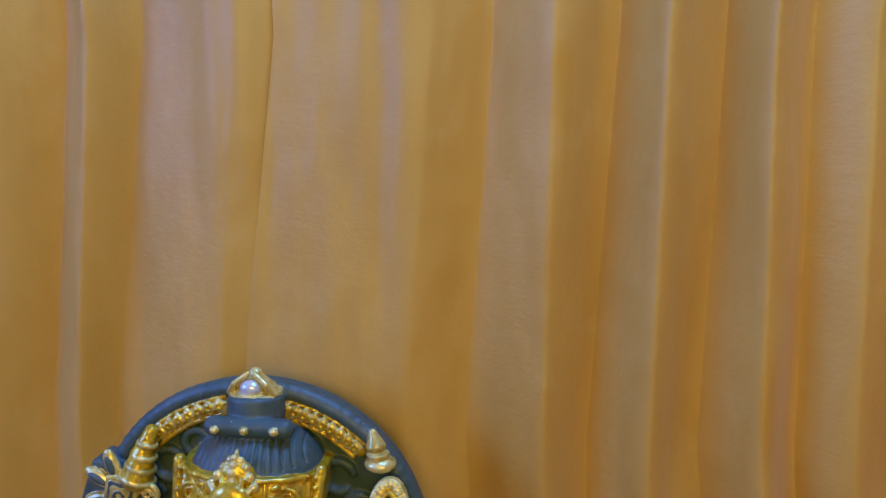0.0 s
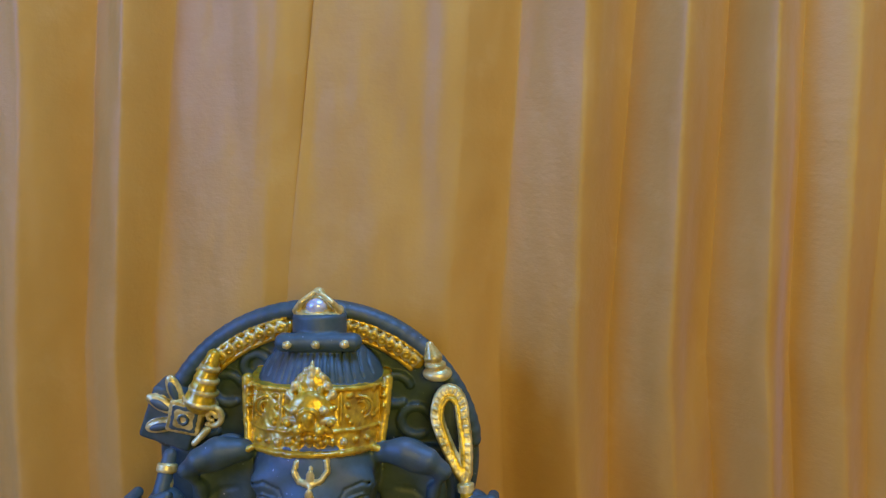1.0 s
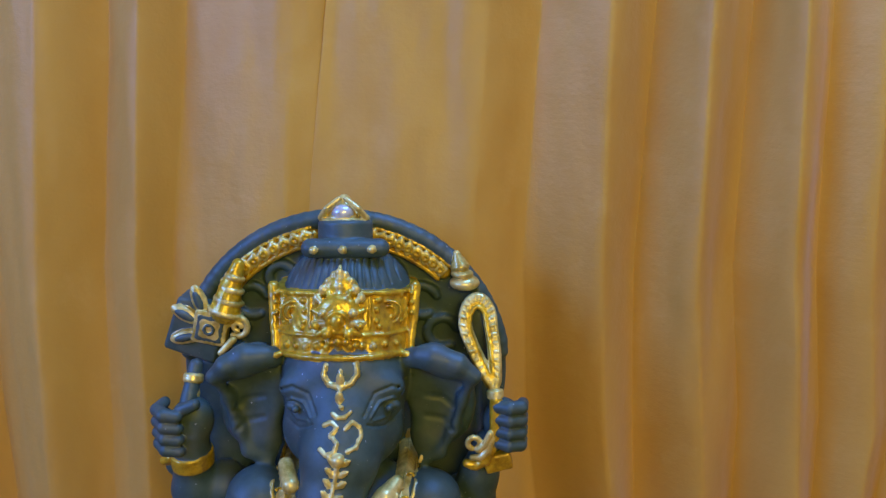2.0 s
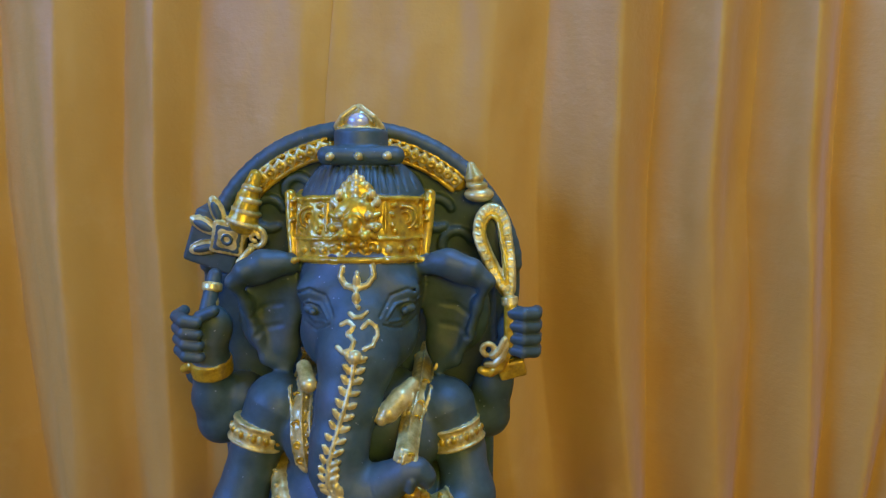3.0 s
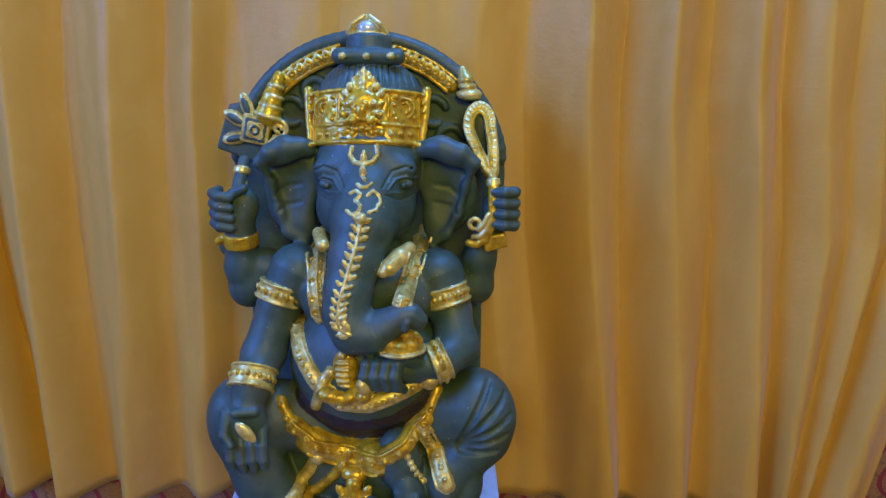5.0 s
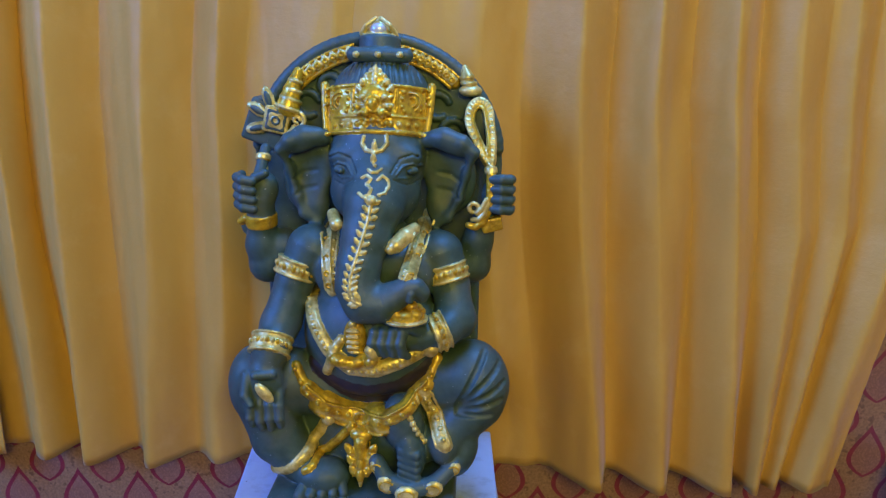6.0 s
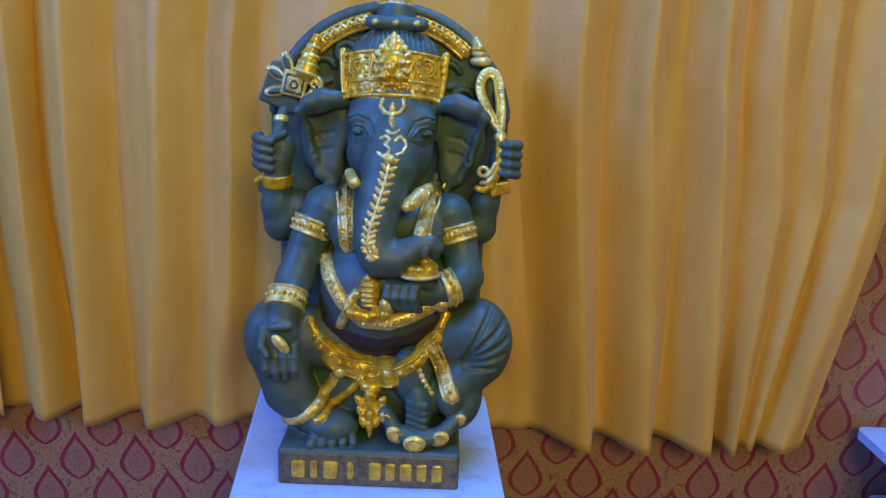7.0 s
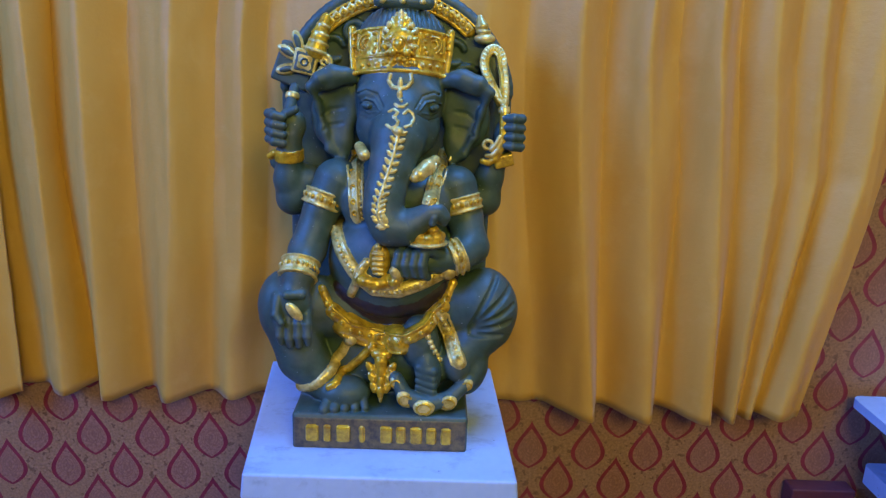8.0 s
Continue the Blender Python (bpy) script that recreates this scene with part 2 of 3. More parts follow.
# ---- pedestal ----
pedestal = tagged(new("pedestal"), "pale blue-white painted pedestal, scuffed, under the elephant statue", "pedestal")


def pedestal_block(z0, z1, grow, foot, bevel):
    """A block, wider at its back, whose foot is wider still."""
    bm = bmesh.new()
    plan = ((-0.212, 0.823), (0.238, 0.823), (0.222, 1.268), (-0.262, 1.268))
    rings = []
    for z, g in ((z0, grow + foot), (z1, grow)):
        rings.append([bm.verts.new((x + (g if x > 0 else -g), y - (g if y < 1 else 0.0), z)) for x, y in plan])
    bm.faces.new(rings[0][::-1])
    bm.faces.new(rings[1])
    for i in range(4):
        bm.faces.new((rings[0][i], rings[0][(i + 1) % 4], rings[1][(i + 1) % 4], rings[1][i]))
    bmesh.ops.bevel(bm, geom=bm.edges[:], offset=bevel, segments=3, affect="EDGES", profile=0.6)
    return bm


part("top_slab", pedestal_block(0.555, 0.600, 0.0, 0.004, 0.005), WHITE, pedestal)
part("body", pedestal_block(0.0, 0.553, 0.002, 0.10, 0.006), WHITE, pedestal)

# ---- table by the wall ----
table = tagged(new("side_table"), "pale blue-white painted side table with a rounded top and lower shelf", "table")


def table_slab(z0, z1, x0, rad):
    bm = bmesh.new()
    pts = [(x0 + rad - rad * math.cos(a), 1.285 - rad + rad * math.sin(a)) for a in [math.pi / 2 * i / 8 for i in range(9)]]
    pts += [(1.9, 1.285), (1.9, 0.80), (x0, 0.80)]
    base = [bm.verts.new((x, y, z0)) for x, y in pts]
    face = bm.faces.new(base)
    new_geom = bmesh.ops.extrude_face_region(bm, geom=[face])["geom"]
    for v in new_geom:
        if isinstance(v, bmesh.types.BMVert):
            v.co.z = z1
    bmesh.ops.recalc_face_normals(bm, faces=bm.faces[:])
    return bm


part("tabletop", table_slab(0.530, 0.551, 1.052, 0.02), WHITE, table)
part("shelf", table_slab(0.335, 0.380, 1.112, 0.015), WHITE, table)
part("leg", block((1.14, 1.20, 0.0), (1.18, 1.24, 0.530), 0, 0.004), WHITE, table)
part("leg", block((1.80, 1.20, 0.0), (1.84, 1.24, 0.530), 0, 0.004), WHITE, table)
part("leg", block((1.80, 0.84, 0.0), (1.84, 0.88, 0.530), 0, 0.004), WHITE, table)
part("leg", block((1.14, 0.84, 0.0), (1.18, 0.88, 0.530), 0, 0.004), WHITE, table)


# thin block added for the dark maroon patch low on the wall
tagged(part("dark_block", block((0.945, 1.262, 0.0), (1.095, 1.308, 0.318), 0, 0.006), MAROON), "low dark maroon block added against the papered wall", "chest")


# ---- the statue: one solid, shaped as a distance field in centimetres ----
STEP = 0.14
LOW = np.array((-24.0, -12.0, -0.5), np.float32)
SHAPE = (355, 209, 595)
field = np.full(SHAPE, 9.0, np.float32)
paint = np.zeros(SHAPE, np.uint8)


def region(lo, hi):
    a = [max(0, int((lo[i] - LOW[i]) / STEP) - 1) for i in range(3)]
    b = [min(SHAPE[i], int((hi[i] - LOW[i]) / STEP) + 3) for i in range(3)]
    box = tuple(slice(a[i], max(b[i], a[i] + 1)) for i in range(3))
    axes = [LOW[i] + STEP * np.arange(box[i].start, box[i].stop, dtype=np.float32) for i in range(3)]
    return box, np.meshgrid(*axes, indexing="ij", sparse=True)


def add(box, d, colour, k):
    f = field[box]
    paint[box][d < f] = colour
    if k > 0:
        h = np.clip(k - np.abs(f - d), 0, None) / k
        field[box] = np.minimum(f, d) - h * h * k * 0.25
    else:
        field[box] = np.minimum(f, d)


def cut(box, d, k=0.3):
    f = field[box]
    h = np.clip(k - np.abs(f + d), 0, None) / k
    field[box] = np.maximum(f, -d) + h * h * k * 0.25


def turned(c, g, turn):
    """The offsets from c, in axes turned about y by so many degrees."""
    x, y, z = g[0] - c[0], g[1] - c[1], g[2] - c[2]
    s, q = math.sin(radians(turn)), math.cos(radians(turn))
    return x * q + z * s, y, z * q - x * s


def egg(c, r, colour=0, k=1.2, turn=0, carve=False):
    m = max(r) + k + 0.6
    box, g = region([c[i] - m for i in range(3)], [c[i] + m for i in range(3)])
    x, y, z = turned(c, g, turn)
    k0 = np.sqrt((x / r[0]) ** 2 + (y / r[1]) ** 2 + (z / r[2]) ** 2)
    k1 = np.sqrt((x / r[0] ** 2) ** 2 + (y / r[1] ** 2) ** 2 + (z / r[2] ** 2) ** 2) + 1e-6
    d = k0 * (k0 - 1) / k1
    cut(box, d, k) if carve else add(box, d, colour, k)


def limb(points, colour=0, k=0.8, carve=False):
    """A chain of round cones through (x, y, z, radius)."""
    for p, q in zip(points, points[1:]):
        m = max(p[3], q[3]) + k + 0.6
        box, g = region([min(p[i], q[i]) - m for i in range(3)], [max(p[i], q[i]) + m for i in range(3)])
        a = np.array(q[:3]) - np.array(p[:3])
        h = ((g[0] - p[0]) * a[0] + (g[1] - p[1]) * a[1] + (g[2] - p[2]) * a[2]) / max(1e-6, float(a @ a))
        h = np.clip(h, 0, 1)
        d = np.sqrt((g[0] - p[0] - a[0] * h) ** 2 + (g[1] - p[1] - a[1] * h) ** 2 + (g[2] - p[2] - a[2] * h) ** 2) - (p[3] + (q[3] - p[3]) * h)
        cut(box, d, k) if carve else add(box, d.astype(np.float32), colour, k)


def slab(c, half, colour=0, k=0.3, rnd=0.4, turn=0):
    m = math.hypot(half[0], half[2]) + k + 0.8
    n = half[1] + k + 0.8
    box, g = region((c[0] - m, c[1] - n, c[2] - m), (c[0] + m, c[1] + n, c[2] + m))
    q = [np.abs(v) - (half[i] - rnd) for i, v in enumerate(turned(c, g, turn))]
    d = np.sqrt(sum(np.maximum(v, 0) ** 2 for v in q)) + np.minimum(np.maximum(np.maximum(q[0], q[1]), q[2]), 0) - rnd
    add(box, d.astype(np.float32), colour, k)


def drum(p, q, r, colour=1, k=0.0, rnd=0.25):
    """A band or disc: a cylinder from p to q with rounded rims."""
    m = r + 1.0
    box, g = region([min(p[i], q[i]) - m for i in range(3)], [max(p[i], q[i]) + m for i in range(3)])
    a = np.array(q, float) - np.array(p, float)
    ln = float(np.linalg.norm(a))
    a /= ln
    h = (g[0] - p[0]) * a[0] + (g[1] - p[1]) * a[1] + (g[2] - p[2]) * a[2]
    rad = np.sqrt(np.maximum((g[0] - p[0]) ** 2 + (g[1] - p[1]) ** 2 + (g[2] - p[2]) ** 2 - h * h, 0))
    dx, dy = rad - r + rnd, np.abs(h - ln / 2) - ln / 2 + rnd
    d = np.sqrt(np.maximum(dx, 0) ** 2 + np.maximum(dy, 0) ** 2) + np.minimum(np.maximum(dx, dy), 0) - rnd
    add(box, d.astype(np.float32), colour, k)


def ring(c, r, thick, colour=1, k=0.1, lo=0, hi=360, steps=16, squash=1.0):
    """An arc in the frontal plane round c, drawn as a thin limb."""
    pts = []
    for i in range(steps + 1):
        a = radians(lo + (hi - lo) * i / steps)
        pts.append((c[0] + r * math.cos(a), c[1], c[2] + r * squash * math.sin(a), thick))
    limb(pts, colour, k)


def front(x, z):
    """Where the solid's front lies, straight behind (x, z)."""
    i, kz = int(round((x - LOW[0]) / STEP)), int(round((z - LOW[2]) / STEP))
    line = field[i, :, kz]
    inside = np.nonzero(line < 0)[0]
    if not len(inside) or inside[0] == 0:
        return 0.0
    n = inside[0]
    return float(LOW[1] + STEP * (n - 1 + line[n - 1] / (line[n - 1] - line[n])))


def trace(points, r, colour=2, k=0.05, out=0.0, carve=False):
    """A raised (or cut) line drawn on the front through (x, z)."""
    pts = []
    for (xa, za), (xb, zb) in zip(points, points[1:]):
        n = max(1, int(math.hypot(xb - xa, zb - za) / 0.6))
        pts += [(xa + (xb - xa) * i / n, za + (zb - za) * i / n) for i in range(n)]
    pts.append(points[-1])
    limb([(x, front(x, z) - out, z, r) for x, z in pts], colour, k, carve)


def dot(x, z, r, colour=2, out=0.0, flat=1.0):
    egg((x, front(x, z) - out, z), (r, r * flat, r), colour, 0.05)


# foot block, halo plate
slab((0.5, 2.0, 3.1), (15.2, 11.0, 3.4), 0, 0.2, 0.6)
egg((1, 5, 14), (15, 8, 9.5), 0, 1.0)
drum((1.1, 13.2, 57.6), (1.1, 16.4, 57.6), 21.1, 0, 0.4, 0.8)
slab((0.3, 13.8, 34), (18.6, 2.2, 26), 0, 0.4, 0.8)
ring((1.1, 13.3, 57.6), 20.5, 1.0, 0, 0.6, 8, 172, 40)
# torso and belly
egg((2.0, 5.5, 41.5), (9.6, 6.8, 8.5))
egg((1.6, 3.4, 31.0), (11.6, 9.0, 10.6), 0, 0.8)
egg((-2.6, 1.6, 41.5), (5.0, 3.6, 5.0), 0, 1.2)
egg((6.8, 1.8, 41.5), (5.0, 3.6, 5.0), 0, 1.2)
# head
egg((2.1, 7.3, 60), (7.8, 7.6, 8.0))
egg((1.9, 4.6, 54.6), (7.2, 6.2, 6.0), 0, 1.5)
egg((-2.6, 2.2, 60.3), (2.4, 1.4, 1.6), 0, 1.5)
egg((7.0, 2.2, 60.3), (2.4, 1.4, 1.6), 0, 1.5)
egg((2.1, 11.0, 68.8), (7.9, 7.2, 6.5), 0, 0.4)
# arms in front
limb([(-8.6, 4.0, 44.8, 4.1), (-11.2, 2.6, 40, 3.0), (-13.4, 0.6, 33, 3.1), (-14, -3.2, 30.3, 2.8), (-14.6, -4.6, 27.5, 2.4)], 0, 1.0)
limb([(12.2, 4.0, 44.4, 4.0), (14.2, 2.8, 39.8, 2.9), (15.2, 0.2, 34.8, 3.1), (13.2, -2.8, 33.8, 2.5), (10.2, -3.6, 33.5, 2.3)], 0, 1.0)
egg((-14.8, -5.2, 25.4), (2.9, 1.8, 3.4), 0, 0.8)
for i in range(4):
    limb([(-16.8 + 1.4 * i, -5.2, 24.2, 0.85), (-16.8 + 1.5 * i, -6.6, 22.0, 0.82), (-16.8 + 1.55 * i, -7.1, 20.0 - 0.4 * (i == 1), 0.76), (-16.7 + 1.55 * i, -6.8, 18.2 + 0.5 * (i in (0, 3)), 0.6)], 0, 0.25)
limb([(-17.2, -6.0, 26.5, 0.8), (-17.4, -7.2, 23.8, 0.75), (-16.4, -7.8, 22.6, 0.6)], 0, 0.2)
limb([(-13.2, -6.4, 27.2, 0.8), (-15.6, -7.4, 27.4, 0.7)], 0, 0.3)
egg((8.0, -4.2, 33.4), (3.8, 2.1, 2.3), 0, 0.8)
for i in range(4):
    limb([(8.0 - 1.35 * i, -5.0, 35.6, 0.8), (7.3 - 1.4 * i, -6.9, 34.9, 0.85), (7.0 - 1.4 * i, -7.5, 33.4, 0.86), (7.3 - 1.35 * i, -7.1, 31.8, 0.78), (8.0 - 1.3 * i, -6.1, 30.9 + 0.2 * i, 0.62)], 0, 0.25)
limb([(10.0, -5.0, 34.5, 1.0), (8.2, -6.6, 35.8, 0.85), (6.9, -6.9, 36.0, 0.7)], 0, 0.3)
# arms behind
limb([(-14.5, 8.5, 44, 3.2), (-17.0, 7.8, 41.0, 3.0), (-17.6, 7.2, 44.5, 2.7), (-17.4, 6.6, 49, 2.2), (-17.0, 6.2, 52.5, 2.0)], 0, 0.9)
limb([(16.5, 8.5, 42, 3.2), (17.7, 7.8, 41.8, 2.8), (18.4, 7.4, 46, 2.4), (19.6, 6.8, 50.5, 2.0)], 0, 0.9)
egg((-16.8, 6.4, 54.2), (2.5, 2.0, 2.9), 0, 0.6)
egg((21.2, 6.6, 53.9), (2.4, 2.0, 3.0), 0, 0.6)
for i in range(4):
    limb([(-20.2, 6.4, 56.4 - 1.4 * i, 0.7), (-20.5, 4.8, 56.2 - 1.45 * i, 0.78), (-19.4, 3.7, 56.0 - 1.5 * i, 0.82), (-17.9, 3.8, 55.7 - 1.5 * i, 0.72)], 0, 0.2)
    limb([(20.4, 4.3, 56.8 - 1.55 * i, 0.72), (21.8, 3.6, 56.9 - 1.6 * i, 0.82), (23.2, 4.2, 56.8 - 1.62 * i, 0.82), (23.6, 5.8, 56.6 - 1.6 * i, 0.7)], 0, 0.2)
limb([(-17.6, 4.6, 56.2, 0.8), (-15.8, 4.4, 57.0, 0.7)], 0, 0.2)
# legs
limb([(-5, 3, 21, 5.4), (-15, 0, 24, 5.2)], 0, 1.2)
egg((-17.1, -1.2, 23.6), (4.6, 5.6, 6.2), 0, 1.0)
limb([(-16.2, -1.4, 21, 4.8), (-14.0, -2.0, 14, 4.2), (-10.5, -2.6, 10, 3.4)], 0, 1.0)
limb([(-14.0, 1.0, 14, 4.0), (-12.6, 0.0, 8.5, 2.6)], 0, 1.0)
egg((-6.2, -4.4, 8.6), (4.6, 3.4, 2.9), 0, 0.8)
for i in range(5):
    limb([(-8.6 + 1.45 * i, -5.8, 8.2, 0.9), (-9.3 + 1.75 * i, -8.0 + 0.25 * i, 6.9, 0.95 - 0.06 * i)], 0, 0.15)
limb([(6, 4, 22, 5.4), (17, 1, 24.5, 5.4)], 0, 1.2)
egg((19.0, 1.0, 24.2), (5.0, 5.8, 6.6), 0, 1.0, 20)
limb([(19, 0.5, 20, 4.3), (14, -1, 15, 3.6), (10, -1.5, 13, 3.0)], 0, 1.0)
egg((7.0, -2.9, 17.8), (3.4, 3.2, 5.0), 0, 0.7, 8)
egg((8.4, -4.6, 13.4), (2.3, 2.3, 4.4), 0, 0.4, 10)
egg((13.6, -3.6, 14.0), (2.4, 2.4, 3.0), 0, 0.5)
egg((16.4, -1.5, 12.0), (2.6, 3.0, 4.6), 0, 0.8, -20)
for i in range(4):
    limb([(7.0, -5.8, 14.4 - 1.25 * i, 0.75), (9.4, -6.4, 13.9 - 1.25 * i, 0.8)], 0, 0.25)
for x, z in ((20.2, 30.4), (22.4, 28.0), (23.2, 25.2), (22.8, 22.4), (21.2, 19.8)):
    trace([(15.8, 20.0 + (z - 20) * 0.15), (15.8 + (x - 15.8) * 0.5, 20 + (z - 20) * 0.62), (x, z)], 0.34, 0, 0.5, 0.02, True)
# trunk
limb([(2.6, 2.0, 57, 4.6), (2.2, -0.8, 53, 4.3), (1.4, -3.2, 48.8, 3.5), (0.5, -4.9, 44.8, 3.15), (0.3, -5.7, 41.9, 3.05), (1.4, -6.2, 39.5, 3.0), (4.0, -6.4, 39.4, 2.55), (6.2, -6.5, 40.8, 1.95), (8.0, -6.7, 42.1, 1.45), (9.4, -6.8, 42.3, 1.1), (10.3, -6.8, 41.4, 0.8), (10.3, -6.8, 40.6, 0.5)], 0, 1.2)
limb([(8.0, -7.2, 42.0, 0.6), (8.7, -7.9, 41.6, 0.7), (8.5, -8.0, 40.7, 0.6)], 0, 0.15)
for i in range(9):
    limb([(5.0 + 0.4 * i, -9.6, 39.0 + 0.35 * i, 0.12), (3.8 + 0.45 * i, -8.2, 42.6 + 0.25 * i, 0.12)], 0, 0.15, True)
# ears
egg((-9.2, 6.6, 57.4), (4.1, 2.0, 6.8), 0, 0.6, -10)
egg((-8.6, 6.6, 52.2), (2.6, 1.5, 3.8), 0, 0.6)
egg((13.6, 7.0, 57.2), (4.2, 1.9, 6.4), 0, 0.5, 10)
egg((12.4, 6.8, 52.4), (2.6, 1.5, 3.9), 0, 0.6)
egg((-9.2, 4.2, 57.4), (3.4, 1.7, 5.6), 0, 1.2, -10, True)
egg((13.2, 4.4, 57.2), (3.4, 1.7, 5.6), 0, 1.2, 10, True)
egg((-9.4, 4.2, 62.4), (3.7, 1.5, 1.7), 0, 0.5, 22)
limb([(-13.0, 3.4, 61.0, 0.6), (-11.4, 3.4, 62.3, 1.25), (-9.4, 4.0, 63.2, 1.5), (-6.4, 5.0, 62.8, 1.3)], 0, 0.6)
limb([(-12.9, 3.6, 61.0, 0.7), (-11.9, 4.9, 57.8, 0.45), (-11.0, 5.2, 53.6, 0.4), (-10.1, 5.4, 50.4, 0.4), (-7.6, 5.8, 48.9, 0.5)], 0, 1.2)
egg((13.9, 4.2, 62.4), (3.8, 1.5, 1.7), 0, 0.5, -22)
limb([(9.8, 5.2, 62.6, 1.2), (12.8, 4.2, 63.2, 1.5), (15.6, 3.6, 62.4, 1.25), (17.5, 3.4, 61.0, 0.6)], 0, 0.6)
limb([(17.4, 3.6, 61.0, 0.7), (16.3, 4.9, 57.6, 0.45), (15.2, 5.2, 53.4, 0.4), (13.6, 5.4, 50.2, 0.4), (11.4, 5.8, 48.9, 0.5)], 0, 1.2)
for s, cx in ((-1, -8.2), (1, 12.2)):
    for i in range(2):
        trace([(cx - s * 0.3, 57.5 - 2.6 * i), (cx + s * 1.6, 57.2 - 2.7 * i), (cx + s * 3.0, 56.0 - 2.6 * i)], 0.2, 0, 0.5, 0.2, True)
# eyes: lids, pupils, brow lines
for s, cx in ((-1, -2.9), (1, 7.7)):
    egg((cx, front(cx, 58.4) + 0.25, 58.4), (1.25, 0.7, 0.75), 0, 0.1)
    trace([(cx - s * 1.9, 58.0), (cx - s * 1.0, 59.2), (cx + s * 0.4, 59.5), (cx + s * 1.7, 58.7)], 0.17, 0, 0.15, 0.05)
    trace([(cx - s * 1.6, 57.6), (cx - s * 0.2, 57.2), (cx + s * 1.3, 57.8)], 0.15, 0, 0.15, 0.05)
    trace([(cx - s * 2.6, 58.4), (cx - s * 1.5, 60.3), (cx + s * 0.4, 60.9), (cx + s * 2.4, 60.0)], 0.17, 0, 0.15, 0.0, True)
    trace([(cx - s * 2.2, 57.4), (cx - s * 0.4, 56.3), (cx + s * 1.4, 56.6)], 0.14, 0, 0.15, 0.0, True)
    dot(cx, 58.3, 0.42, 0, 0.15)
# hair strands
for i in range(15):
    x = -4.6 + 0.95 * i
    trace([(2.1 + (x - 2.1) * 0.8, 74.2), (x, 71.4)], 0.16, 0, 0.12, 0.0, True)
# swirls of hair inside the arch
for s, cx in ((-1, 0.3), (1, 0.3)):
    for a, rr in ((118, 1.7), (138, 2.0), (158, 2.0), (100, 1.4)):
        q = radians(a if s < 0 else 180 - a)
        ring((cx + 14.6 * math.cos(q), 13.1, 57.6 + 14.6 * math.sin(q)), rr, 0.55, 0, 0.3, 20, 300, 14)
# bun and knob
drum((2.0, 10.4, 74.5), (2.0, 11.0, 78.2), 3.3, 0, 0.3, 0.5)
limb([(-1.7, 7.4, 75.5, 1.15), (6.4, 7.9, 75.4, 1.15)], 0, 0.3)
for x in (-1.2, 2.2, 5.6):
    dot(x, 75.5, 0.5, 2)
drum((1.9, 11.2, 77.9), (1.9, 11.2, 78.7), 3.1, 2, 0, 0.3)
limb([(1.9, 11.2, 78.9, 2.5), (1.9, 11.2, 80.5, 0.85)], 2, 0.1)
egg((1.9, 9.6, 79.3), (1.3, 1.0, 1.05), 5, 0.05)
for s in (-1, 1):
    limb([(1.9 + s * 2.6, 10.0, 78.7, 0.5), (1.9 + s * 1.9, 9.4, 79.9, 0.35), (1.9 + s * 0.4, 9.8, 81.0, 0.32)], 2, 0.05)


def crown():
    box, g = region((-9, -2, 61), (13, 23, 72.5))
    x, y, z = g[0] - 1.95, g[1] - 9.3 - 0.4 * (g[2] - 64), g[2]
    k0 = np.sqrt((x / 8.5) ** 2 + (y / 8.4) ** 2)
    wall = (k0 - 1) * 8.2 - 0.05 * (z - 67)
    low = 64.2 - 0.018 * x * x - z
    d = np.maximum(np.maximum(wall, low), z - 71.3 + 0.016 * x * x)
    d = np.maximum(d, (0.9 - k0) * 8.2)
    rib = 0.12 * np.cos(x * 2.3) * np.cos(z * 1.7)
    add(box, (d - rib).astype(np.float32), 1, 0.0)


crown()
for za, r in ((64.3, 0.36), (66.6, 0.22), (71.1, 0.32)):
    trace([(2 + q, za - 0.015 * q * q) for q in (-7.6, -5, -2.5, 0, 2.5, 5, 7.6)], r, 1)
for i in range(13):
    dot(-5.6 + 1.28 * i, 65.4 - 0.024 * (i - 6) ** 2, 0.42, 1 + (i % 3 == 0))
limb([(-5.9, 5.4, 62.9, 0.5), (-6.3, 7.0, 67, 0.62), (-6.5, 8.2, 70.6, 0.72)], 1, 0.1)
limb([(9.8, 5.4, 62.9, 0.5), (10.3, 7.0, 67, 0.62), (10.5, 8.2, 70.6, 0.72)], 1, 0.1)
egg((2.1, 2.6, 68.4), (2.7, 1.3, 2.9), 1, 0.1)
egg((2.1, 4.3, 71.3), (2.2, 1.2, 1.9), 1, 0.2)
for i in range(11):
    a = radians(-35 + 25 * i)
    cx, cz = math.cos(a), math.sin(a)
    limb([(2.1 + 1.3 * cx, 1.6 + 0.5 * cz, 68.4 + 1.4 * cz, 0.42), (2.1 + 2.9 * cx, 2.2 + 1.2 * cz, 68.6 + 3.0 * cz, 0.34)], 1 + i % 2, 0.03)
ring((2.1, 1.3, 68.4), 1.15, 0.26, 1, 0.03)
egg((2.1, 1.3, 68.4), (0.8, 0.6, 0.95), 1, 0.03)
for z, w in ((70.6, 2.5), (71.5, 1.9), (72.3, 1.25), (73.0, 0.6)):
    for s in (-1, 0, 1):
        egg((2.1 + s * w, 0.4 * (z - 63) + 0.2 * abs(s), z + 0.35 * (s == 0)), (0.5, 0.42, 0.62), 2, 0.05)
limb([(2.1, 4.2, 73.0, 0.5), (2.1, 4.8, 74.0, 0.2)], 2, 0.05)
